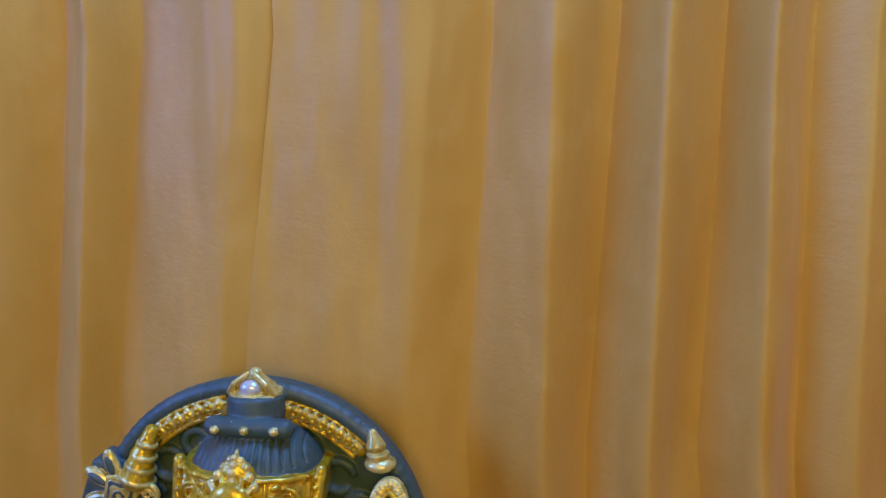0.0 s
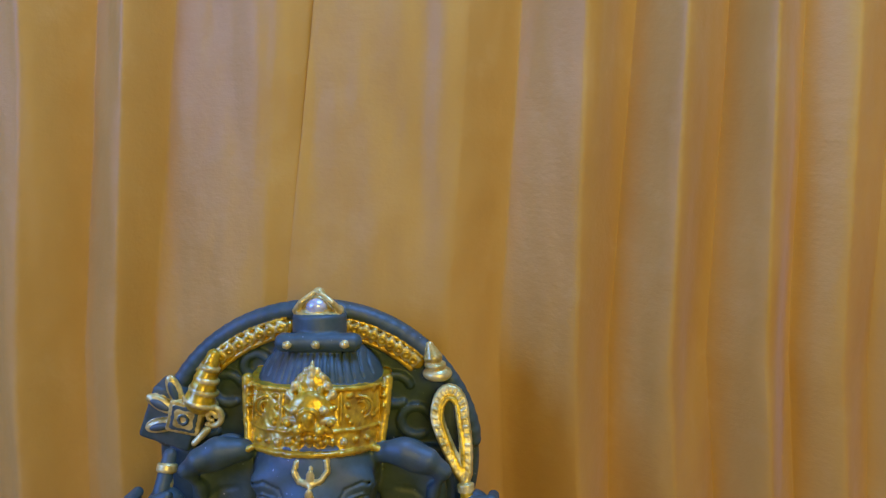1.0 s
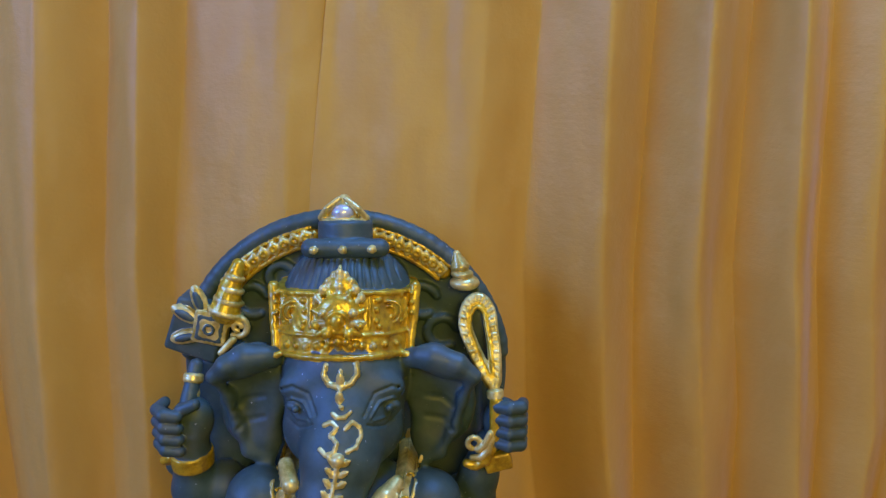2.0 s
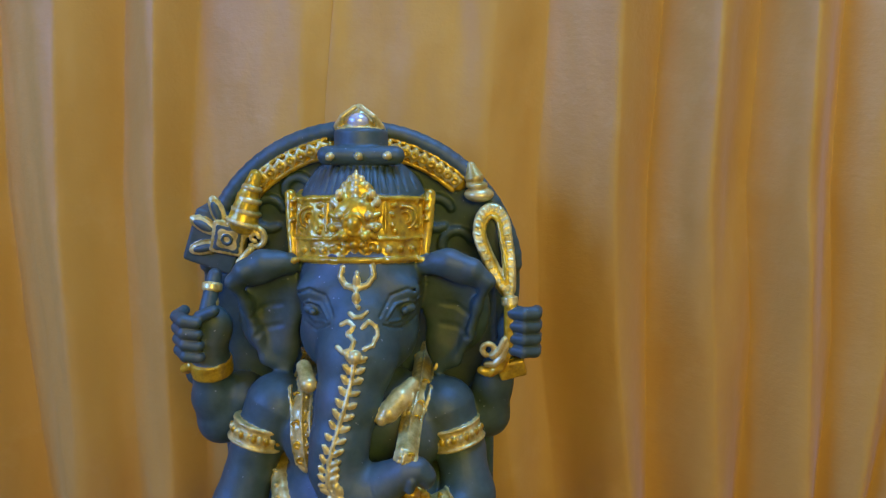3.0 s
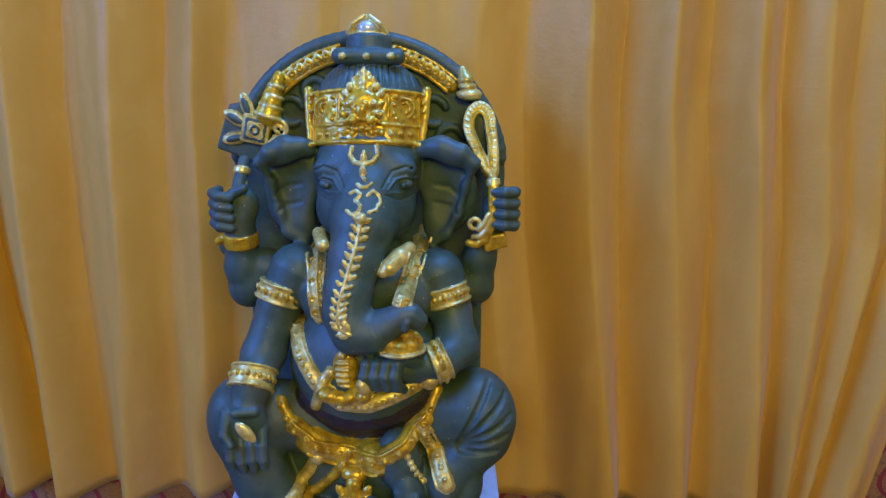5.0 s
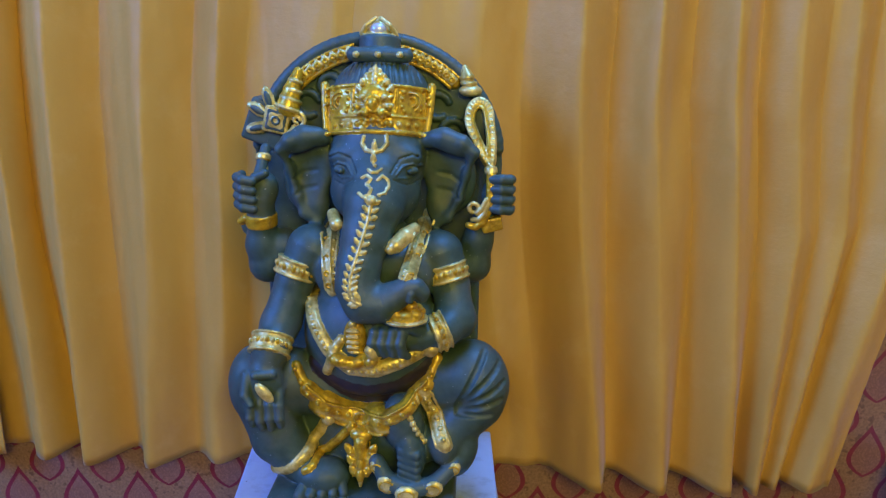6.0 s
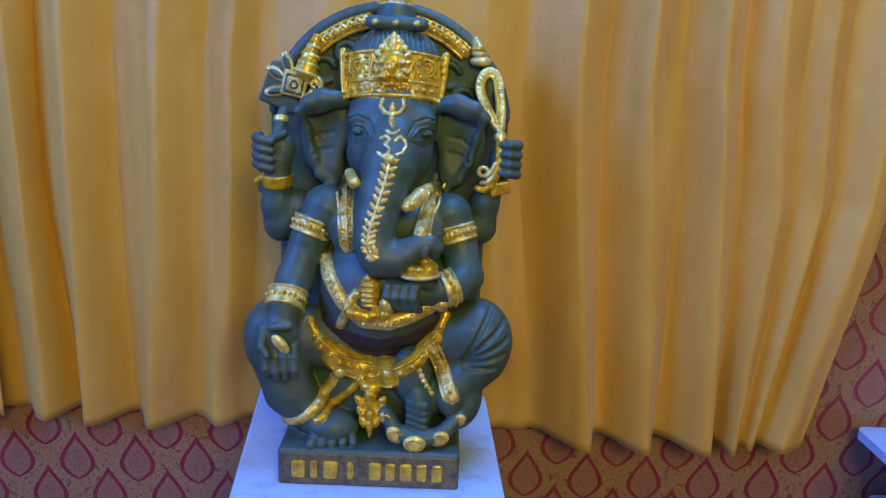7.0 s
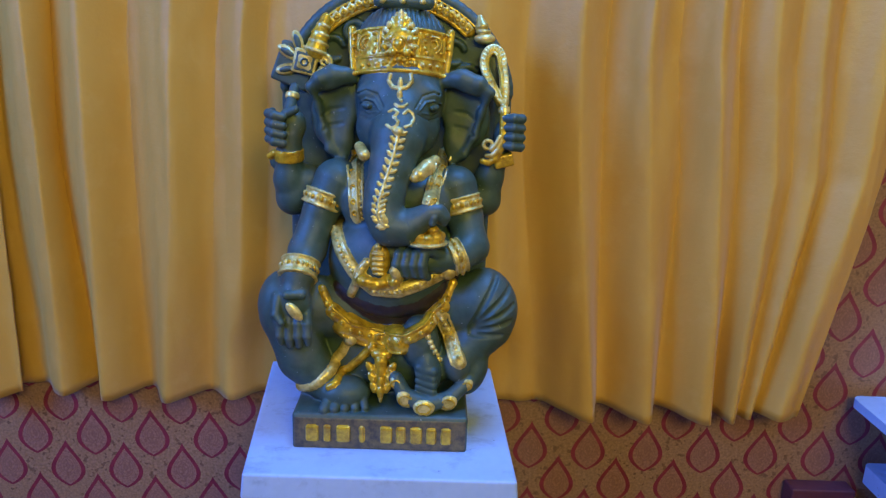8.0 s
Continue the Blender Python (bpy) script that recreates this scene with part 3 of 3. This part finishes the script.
for x, z, r in ((0.9, 67.1, 0.55), (3.3, 67.1, 0.55), (2.1, 66.0, 0.6), (0.4, 69.3, 0.5), (3.8, 69.3, 0.5), (-0.4, 67.9, 0.45), (4.6, 67.9, 0.45)):
    dot(x, z, r, 1 + (z > 69), 0.05)
for s in (-1, 1):
    ring((2.1 + s * 5.6, front(2.1 + s * 5.6, 68.4), 68.5), 1.3, 0.2, 1, 0.05)
    ring((2.1 + s * 5.6, front(2.1 + s * 5.6, 68.4), 68.5), 0.7, 0.2, 1, 0.05)
    for k in (-1, 1):
        dot(2.1 + s * (5.6 + 1.2 * k), 70.0, 0.34, 1)
        dot(2.1 + s * (5.6 + 1.2 * k), 67.1, 0.34, 1)
    for q in (3.4, 7.3):
        trace([(2.1 + s * q, 67.3), (2.1 + s * q, 70.4)], 0.22, 1, 0.05, 0.05)
        for z in (67.8, 69.0, 70.0):
            dot(2.1 + s * (q + 0.75), z, 0.3, 1, 0.05)
    for q, z, r in ((0.9, 65.9, 0.5), (2.0, 65.6, 0.42), (1.5, 66.6, 0.4)):
        dot(2.1 + s * q, z, r, 1, 0.1)

# gold on the arch
for s in (-1, 1):
    lo, hi = (101, 141) if s < 0 else (80, 47)
    ring((1.2, 12.4, 57.6), 19.7, 0.2, 1, 0, lo, hi, 18)
    ring((1.2, 12.4, 57.6), 17.6, 0.34, 1, 0, lo, hi, 18)
    ring((1.2, 13.1, 57.6), 18.6, 0.95, 1, 0, lo, hi, 18)
    for i in range(9):
        a = lo + (hi - lo) * (i + 0.5) / 9
        c = (1.2 + 18.75 * math.cos(radians(a)), 12.2, 57.6 + 18.75 * math.sin(radians(a)))
        slab(c, (0.74, 0.3, 0.74), 2, 0, 0.16, 90 - a)
        ring((c[0], 11.86, c[2]), 0.36, 0.15, 1, 0, 0, 360, 8)
limb([(-11.4, 10.9, 72.6, 0.8), (-12.4, 10.3, 69.7, 1.4), (-13.0, 9.9, 67.2, 1.9)], 1, 0.1)
for i in range(4):
    drum((-11.7 - 0.42 * i, 10.6 - 0.15 * i, 71.4 - 1.45 * i), (-11.9 - 0.42 * i, 10.5 - 0.15 * i, 70.8 - 1.45 * i), 1.3 + 0.32 * i, 2, 0, 0.25)
limb([(15.6, 12.4, 73.6, 0.5), (16.0, 12.2, 72.1, 1.2)], 2, 0)
egg((16.6, 12.0, 70.0), (1.9, 1.7, 1.0), 2, 0)
drum((16.3, 12.0, 70.8), (16.3, 12.0, 71.5), 1.4, 2, 0)
# wing corner and mace
slab((-17.0, 12.4, 64.2), (3.4, 2.2, 3.6), 0, 0.4, 0.5, -20)
limb([(-17.2, 6.2, 56.6, 1.0), (-16.6, 8.2, 60.5, 0.85)], 0, 0.1)
drum((-16.9, 7.4, 58.6), (-16.8, 7.8, 59.6), 1.25, 2)
limb([(-17.0, 7.0, 57.4, 1.05), (-16.9, 7.3, 58.2, 0.8)], 2, 0)
slab((-14.9, 9.9, 64.9), (2.1, 0.9, 2.1), 2, 0, 0.25, -12)
for x, z, turn in ((-18.0, 66.5, 30), (-16.2, 68.3, 72), (-18.2, 63.6, -12)):
    egg((x, 10.0, z), (2.1, 0.6, 0.95), 2, 0.05, -turn)
    egg((x, 9.45, z), (1.3, 0.3, 0.46), 0, 0.0, -turn)
slab((-14.9, 8.98, 64.9), (1.6, 0.14, 1.6), 0, 0, 0.1, -12)
slab((-14.9, 8.88, 64.9), (1.2, 0.14, 1.2), 2, 0, 0.1, -12)
ring((-14.9, 8.7, 64.9), 0.6, 0.16, 0, 0, 0, 360, 10)
ring((-11.6, 9.6, 65.0), 1.25, 0.38, 2, 0, -120, 170, 12)
ring((-11.6, 9.6, 65.0), 0.5, 0.3, 2, 0, 0, 270, 8)
limb([(-12.0, 8.6, 63.6, 0.5), (-13.4, 8.0, 62.2, 0.4)], 2, 0)
# noose
egg((18.7, 11.0, 64.4), (1.8, 1.2, 4.0), 0, 0.3, 12)


def loop(wide, tall):
    """The noose's line: a drop that leans outward and comes forward towards the fist."""
    pts = []
    for i in range(33):
        a = 2 * math.pi * i / 32
        z = 63.7 + tall * math.cos(a)
        pts.append((18.15 + 0.29 * max(0.0, 65.3 - z) + wide * math.sin(a) * (0.66 + 0.34 * math.cos(a)), 10.6 - 0.5 * (69 - z), z))
    return pts


limb([(x, y + 0.3, z, 0.85) for x, y, z in loop(2.15, 4.6)], 2, 0.1)
limb([(x, y - 0.35, z, 0.3) for x, y, z in loop(2.95, 5.2)], 2, 0)
limb([(x, y - 0.35, z, 0.3) for x, y, z in loop(1.5, 3.9)], 1, 0)
limb([(x, y - 0.45, z, 0.2) for x, y, z in loop(2.0, 4.4)], 1, 0)
for (xa, ya, za), (xb, yb, zb) in zip(loop(2.2, 4.75), loop(2.9, 5.15)):
    limb([(xa, ya - 0.6, za, 0.17), (xb, yb - 0.6, zb, 0.17)], 2, 0)
drum((20.2, 4.9, 57.6), (20.1, 5.2, 58.6), 1.05, 2, 0, 0.2)
limb([(20.2, 4.6, 57.6, 0.75), (20.1, 4.2, 54, 0.65), (19.9, 4.2, 51.6, 0.6), (19.0, 4.2, 49.8, 0.6), (17.8, 4.3, 49.0, 0.6), (16.8, 4.4, 49.3, 0.55)], 1, 0)
limb([(19.8, 3.9, 53.0, 0.45), (19.3, 3.8, 51.4, 0.45), (18.4, 3.8, 50.4, 0.42), (17.4, 4.0, 50.3, 0.4)], 2, 0)
limb([(19.5, 3.7, 53.6, 0.4), (18.9, 3.7, 52.2, 0.4), (18.1, 3.8, 51.4, 0.4)], 2, 0)
ring((17.6, 4.0, 52.2), 0.75, 0.36, 2, 0, -60, 250, 10)
slab((20.6, 5.4, 49.4), (1.7, 1.4, 1.1), 1, 0, 0.3, 15)
# bracelets and armbands
drum((-17.4, 6.8, 47.9), (-17.4, 6.5, 50.0), 2.6, 1)
limb([(-19.8, 6.0, 49.2, 0.7), (-20.8, 6.4, 48.6, 0.6)], 1, 0)
egg((-20.0, 7.5, 47.8), (1.1, 1.4, 1.7), 0, 0.3)
for a, b, r in (((-10.4, 2.9, 43.2), (-11.3, 2.3, 40.6), 3.35), ((13.2, 3.1, 43.0), (14.0, 2.6, 40.4), 3.3), ((-14.0, -1.8, 31.8), (-14.3, -3.9, 29.3), 3.25), ((11.6, -3.1, 33.4), (13.8, -2.4, 34.2), 3.0)):
    drum(a, b, r, 2)
    aa, bb = np.array(a), np.array(b)
    drum(aa, aa + (bb - aa) * 0.16, r + 0.22, 2)
    drum(bb + (aa - bb) * 0.16, bb, r + 0.22, 2)
    axis = Vector(bb - aa).normalized()
    side = axis.cross(Vector((0, 1, 0))).normalized()
    fore = side.cross(axis)
    if fore.y > 0:
        fore = -fore
    for i in range(13):
        turn = radians(-84 + 14 * i)
        c = Vector((aa + bb) / 2) + (fore * math.cos(turn) + side * math.sin(turn)) * r
        egg(c, (0.34, 0.34, 0.5), 1 + i % 2, 0.03)
# tusks, bowl of sweets
limb([(8.6, -1.0, 49.9, 0.9), (7.4, -2.8, 49.1, 1.3), (6.0, -4.2, 47.9, 1.2), (5.3, -4.7, 47.4, 0.8)], 2, 0.1)
limb([(-4.2, 0.0, 51.6, 0.9), (-3.2, -2.6, 50.6, 1.0)], 2, 0.1)
egg((7.6, -5.6, 36.7), (3.7, 3.3, 0.62), 0, 0.1)
drum((7.6, -5.6, 36.75), (7.6, -5.6, 37.15), 3.5, 2, 0, 0.15)
egg((7.6, -5.7, 37.5), (3.0, 2.7, 1.1), 1, 0.1)
for i in range(9):
    a = radians(40 * i)
    egg((7.6 + 2.2 * math.cos(a), -5.7 + 2.0 * math.sin(a), 38.1), (0.95, 0.95, 0.8), 1, 0.08)
for x, y in ((6.7, -6.5), (8.6, -6.5), (7.6, -5.0)):
    egg((x, y, 39.2), (1.0, 1.0, 0.85), 1, 0.08)
egg((7.6, -6.0, 40.0), (0.8, 0.8, 0.7), 2, 0.08)
# collar bands
for pts, w in ((((-5.6, 49.2), (-4.9, 46), (-4.6, 42.5), (-4.2, 39.6)), 1), (((10.0, 49.6), (9.2, 47.2), (8.5, 45.4), (8.0, 43.7)), -1)):
    trace(pts, 1.25, 2, 0.1, -0.9)
    for q in (-1.2, 0.25, 1.2):
        trace([(x + q * w, z) for x, z in pts], 0.19, 2, 0, 0.1)
    for i in range(10):
        u = i / 9 * 2.99
        j = int(u)
        x = pts[j][0] + (pts[j + 1][0] - pts[j][0]) * (u - j)
        z = pts[j][1] + (pts[j + 1][1] - pts[j][1]) * (u - j)
        dot(x + 0.72 * w, z, 0.24, 2, 0.05)
        if i % 2 == 0:
            ring((x - 0.48 * w, front(x - 0.48 * w, z) - 0.05, z), 0.4, 0.15, 1, 0, 0, 290, 8)
# marks on the brow and trunk
trace([(0.7, 63.5), (0.5, 62.5), (1.1, 61.6), (2.4, 61.3), (3.6, 61.7), (4.3, 62.6), (4.1, 63.7)], 0.3)
trace([(2.4, 60.0), (2.4, 63.0)], 0.22)
for z, h in ((62.1, 1.0), (60.6, 0.75)):
    egg((2.4, front(2.4, z), z), (0.5, 0.3, h), 2, 0.05)
trace([(1.7, 59.0), (2.3, 58.6), (3.1, 58.6), (3.7, 59.1)], 0.2)
dot(2.7, 59.6, 0.28)
trace([(0.8, 57.8), (1.6, 58.2), (2.3, 57.7), (1.6, 57.0), (2.4, 56.4), (2.1, 55.6), (1.2, 55.3), (0.5, 55.8)], 0.22)
trace([(3.2, 57.6), (3.9, 58.1), (4.7, 57.6), (4.9, 56.7), (4.4, 55.8), (3.5, 55.6)], 0.22)
stem = [(2.6, 54.6), (2.1, 52.0), (1.4, 49.4), (0.5, 46.6), (-0.2, 44.0), (-0.3, 42.0), (0.2, 40.8), (1.3, 40.2)]
trace(stem, 0.2)
for i in range(16):
    u = i / 16 * (len(stem) - 1.01)
    j = int(u)
    x = stem[j][0] + (stem[j + 1][0] - stem[j][0]) * (u - j)
    z = stem[j][1] + (stem[j + 1][1] - stem[j][1]) * (u - j)
    bend = math.degrees(math.atan2(stem[j][0] - stem[j + 1][0], stem[j][1] - stem[j + 1][1]))
    for s in (-1, 1):
        q = radians(bend)
        lx, lz = x + s * 0.62 * math.cos(q), z - s * 0.62 * math.sin(q)
        egg((lx, front(lx, lz) + 0.05, lz), (0.95 - 0.015 * i, 0.24, 0.33), 2, 0.0, s * 42 - bend)
dot(2.6, 54.9, 0.7)
# dark brown belly bottom with its shade painted in, snake belt, waist band, pendant
trace([(-7.0, 25.5), (-3.0, 23.0), (1.0, 22.2), (5.5, 23.2), (9.0, 25.6), (11.0, 28.0)], 2.6, 4, 0.1, -2.35)
trace([(-6.4, 26.6), (-2.6, 24.9), (1.4, 24.3), (5.6, 25.1), (9.6, 27.4)], 2.6, 4, 0.1, -2.38)
belt = [(-8.6, 37.4), (-6.8, 34.0), (-4.4, 30.9), (-1.0, 28.3), (3.0, 28.1), (6.6, 29.4), (11.4, 31.4)]
trace(belt, 1.35, 2, 0.1, -0.15)
trace([(2.4, 32.4), (3.2, 30.6), (2.0, 29.2), (-0.8, 28.9), (-2.6, 30.2)], 0.8, 2, 0.1)
for i in range(26):
    u = i / 26 * (len(belt) - 1.01)
    j = int(u)
    dot(belt[j][0] + (belt[j + 1][0] - belt[j][0]) * (u - j), belt[j][1] + (belt[j + 1][1] - belt[j][1]) * (u - j), 0.34, 2, 0.05)
trace([(-5.2, 26.6), (-4.2, 29), (-3.4, 31.5), (-2.4, 32.8)], 0.8, 2, 0.1)
trace([(-3.0, 30.2), (-0.2, 29.6), (2.6, 30.4)], 1.0, 1, 0.1)
egg((-0.2, front(-0.2, 33.6) - 0.3, 33.6), (1.75, 1.0, 2.9), 1, 0.2)
for i in range(5):
    trace([(-1.2, 34.8 - 0.9 * i), (0.4, 34.8 - 0.9 * i)], 0.26, 2, 0, 0.1)
dot(-0.4, 36.0, 0.65, 2, 0.2)
waist = [(-10.4, 27.0), (-8.4, 23.4), (-5.4, 20.6), (-2.4, 19.2), (0.4, 18.6), (4.0, 19.2), (7.8, 21.4), (10.8, 24.6), (12.4, 28.6)]
trace(waist, 0.75, 1, 0.1, -0.2)
trace(waist[1:-1], 1.35, 1, 0.1, -1.0)
trace([(-6.2, 20.6), (-2.8, 18.4), (0.4, 17.6), (3.8, 18.3)], 2.5, 1, 0.2, -1.8)
trace([(x, z + 1.0) for x, z in waist[1:-1]], 0.26, 1, 0, 0.2)
trace([(-6.4, 19.2), (-3.0, 16.9), (0.4, 16.0), (3.8, 16.9)], 0.26, 1, 0, 0.1)
for i in range(15):
    u = i / 15 * (len(waist) - 1.01)
    j = int(u)
    dot(waist[j][0] + (waist[j + 1][0] - waist[j][0]) * (u - j), waist[j][1] + (waist[j + 1][1] - waist[j][1]) * (u - j) - 0.2, 0.38, 1, 0.1)
ring((0.2, front(0.2, 18.4) - 0.1, 18.4), 1.0, 0.3, 1, 0, 0, 360, 10)
egg((0.2, -3.4, 15.6), (1.9, 1.3, 1.3), 1, 0.1)
limb([(0.2, -4.2, 14.6, 1.2), (0.3, -5.6, 8.4, 0.4)], 1, 0.1)
for i in range(3):
    for s in (-1, 1):
        egg((0.25 + s * (1.75 - 0.35 * i), -4.7 - 0.3 * i, 13.4 - 1.7 * i), (0.75, 0.55, 1.5 - 0.15 * i), 1, 0.05, -s * 32)
        trace([(0.25 + s * (1.2 - 0.3 * i), 14.0 - 1.7 * i), (0.25 + s * (2.0 - 0.4 * i), 12.6 - 1.7 * i)], 0.16, 1, 0.05, 0.05)
    egg((0.25, -5.1 - 0.3 * i, 12.8 - 1.7 * i), (0.65, 0.6, 1.3), 1, 0.05)
limb([(0.3, -5.6, 8.8, 0.5), (0.3, -5.9, 7.8, 0.3)], 2, 0)
# hems of the robe
trace([(-13.8, 9.4), (-11.2, 10.4), (-8.8, 12.4), (-6.6, 15.2), (-5.2, 18.2)], 1.15, 2, 0.1, -0.8)
trace([(-8.6, 10.4), (-5.6, 12.2), (-3.2, 14.8), (-1.4, 17.0)], 0.7, 1, 0.1)
trace([(10.4, 23.4), (11.8, 19.8), (13.8, 15.0)], 1.5, 2, 0.1, -1.2)
for q in (-1.2, 1.2):
    trace([(10.4 + q, 23.4), (11.8 + q, 19.8), (13.8 + q, 15.0)], 0.22, 2, 0, 0.05)
for i in range(6):
    dot(8.4 + 0.4 * i, 20.0 - 0.95 * i, 0.5, 2, 0.1)
    dot(10.7 + 0.6 * i, 22.6 - 1.2 * i, 0.4, 2, 0.2)
# leaf in the palm
egg((-14.2, -7.6, 24.6), (0.95, 0.6, 2.0), 2, 0.05, 40)
# medallion string
limb([(3.0, -5.4, 12.0, 1.2), (4.6, -6.2, 9.2, 1.4), (8.0, -6.9, 7.9, 1.6), (12.2, -6.2, 8.6, 1.4), (15.6, -4.4, 11.4, 1.2)], 0, 0.5)
for x, y, z, r, turn in ((8.0, -8.6, 7.9, 1.9, 0), (4.7, -7.7, 8.9, 1.7, 45), (12.2, -7.7, 8.5, 1.7, -30), (3.0, -6.5, 11.4, 1.3, 70), (15.4, -5.7, 11.0, 1.3, -55)):
    egg((x, y + 0.35, z), (r, 0.55, r * 0.78), 2, 0.05, -turn)
    ring((x, y - 0.05, z), r * 0.66, 0.15, 1, 0, 0, 360, 14, 0.8)
slab((0.5, -8.75, 3.0), (14.9, 0.4, 2.95), 3, 0, 0.35)
# front of the foot block: raised gold bars
for x, w in ((-11.2, 1.6), (-8.6, 0.7), (-5.8, 1.8), (-2.6, 0.2), (1.6, 1.5), (4.2, 0.9), (6.8, 1.4), (9.4, 1.1), (12.0, 1.1)):
    slab((x, -9.2, 3.0), (w / 2 + 0.3, 0.35, 1.5), 1, 0, 0.3)


def filigree():
    """Fine tooling pressed into the gilt parts."""
    at = np.nonzero((paint > 0) & (paint < 3) & (np.abs(field) < 0.3))
    x, y, z = (LOW[i] + STEP * at[i] for i in range(3))
    field[at] += (np.where(paint[at] == 1, 0.045, 0.02) * np.sin(5.2 * x + 1.5 * np.sin(2 * z)) * np.sin(5.2 * z + 1.5 * np.sin(2.2 * x)) * np.cos(2.5 * y)).astype(np.float32)


filigree()


def statue():
    inside = field < 0
    total = sum(inside[i:SHAPE[0] - 1 + i, j:SHAPE[1] - 1 + j, k:SHAPE[2] - 1 + k].astype(np.uint8) for i in (0, 1) for j in (0, 1) for k in (0, 1))
    cells = np.argwhere((total > 0) & (total < 8))
    index = np.full(total.shape, -1, np.int64)
    index[tuple(cells.T)] = np.arange(len(cells))
    pos, count = np.zeros((len(cells), 3)), np.zeros(len(cells))
    corners = [(i, j, k) for i in (0, 1) for j in (0, 1) for k in (0, 1)]
    for a in corners:
        for ax in range(3):
            if a[ax]:
                continue
            b = tuple(1 if i == ax else a[i] for i in range(3))
            fa = field[tuple((cells + a).T)].astype(float)
            fb = field[tuple((cells + b).T)].astype(float)
            hit = (fa < 0) != (fb < 0)
            t = np.where(hit, fa / np.where(hit, fa - fb, 1), 0)
            p = cells + np.array(a, float)
            p[:, ax] += t
            pos[hit] += p[hit]
            count[hit] += 1
    pos /= count[:, None]
    near = np.clip(np.rint(pos).astype(int), 0, np.array(SHAPE) - 1)
    colour = paint[tuple(near.T)]
    quads = []
    for ax in range(3):
        u, v = (ax + 1) % 3, (ax + 2) % 3
        step = [0, 0, 0]
        step[ax] = 1
        a = inside[tuple(slice(0, SHAPE[i] - step[i]) for i in range(3))]
        b = inside[tuple(slice(step[i], SHAPE[i]) for i in range(3))]
        e = np.argwhere(a != b)
        e = e[(e[:, u] > 0) & (e[:, v] > 0) & (e[:, u] < SHAPE[u] - 1) & (e[:, v] < SHAPE[v] - 1)]
        flip = ~a[tuple(e.T)]
        ring4 = []
        for du, dv in ((-1, -1), (0, -1), (0, 0), (-1, 0)):
            c = e.copy()
            c[:, u] += du
            c[:, v] += dv
            ring4.append(index[tuple(c.T)])
        q = np.stack(ring4, 1)
        q[flip] = q[flip][:, ::-1]
        quads.append(q)
    quads = np.concatenate(quads)
    quads = quads[(quads >= 0).all(1)]
    verts = (pos * STEP + LOW) / 100
    me = bpy.data.meshes.new("statue")
    me.vertices.add(len(verts))
    me.vertices.foreach_set("co", verts.astype(np.float32).ravel())
    me.loops.add(quads.size)
    me.loops.foreach_set("vertex_index", quads.astype(np.int32).ravel())
    me.polygons.add(len(quads))
    me.polygons.foreach_set("loop_start", np.arange(0, quads.size, 4, dtype=np.int32))
    me.materials.append(RESIN)
    me.polygons.foreach_set("use_smooth", np.ones(len(quads), dtype=bool))
    me.update(calc_edges=True)
    for value, name in enumerate(("gold_layer", "pale_layer", "bronze_layer", "belly_shade_layer", "silver_layer"), 1):
        layer = (colour == value).astype(np.float32)
        for _ in range(2):
            total = np.zeros(len(verts), np.float32)
            count = np.zeros(len(verts), np.float32)
            mean = layer[quads].mean(1)
            for c in range(4):
                total += np.bincount(quads[:, c], mean, len(verts)).astype(np.float32)
                count += np.bincount(quads[:, c], minlength=len(verts))
            layer = total / np.maximum(count, 1)
        me.attributes.new(name, "FLOAT", "POINT").data.foreach_set("value", layer)
    ob = new("statue", me)
    ob.location = (0.0, 1.0, 0.6)
    return tagged(ob, "seated elephant-headed statue in blue-grey resin with gold ornaments, on a pedestal", "statue")


statue()
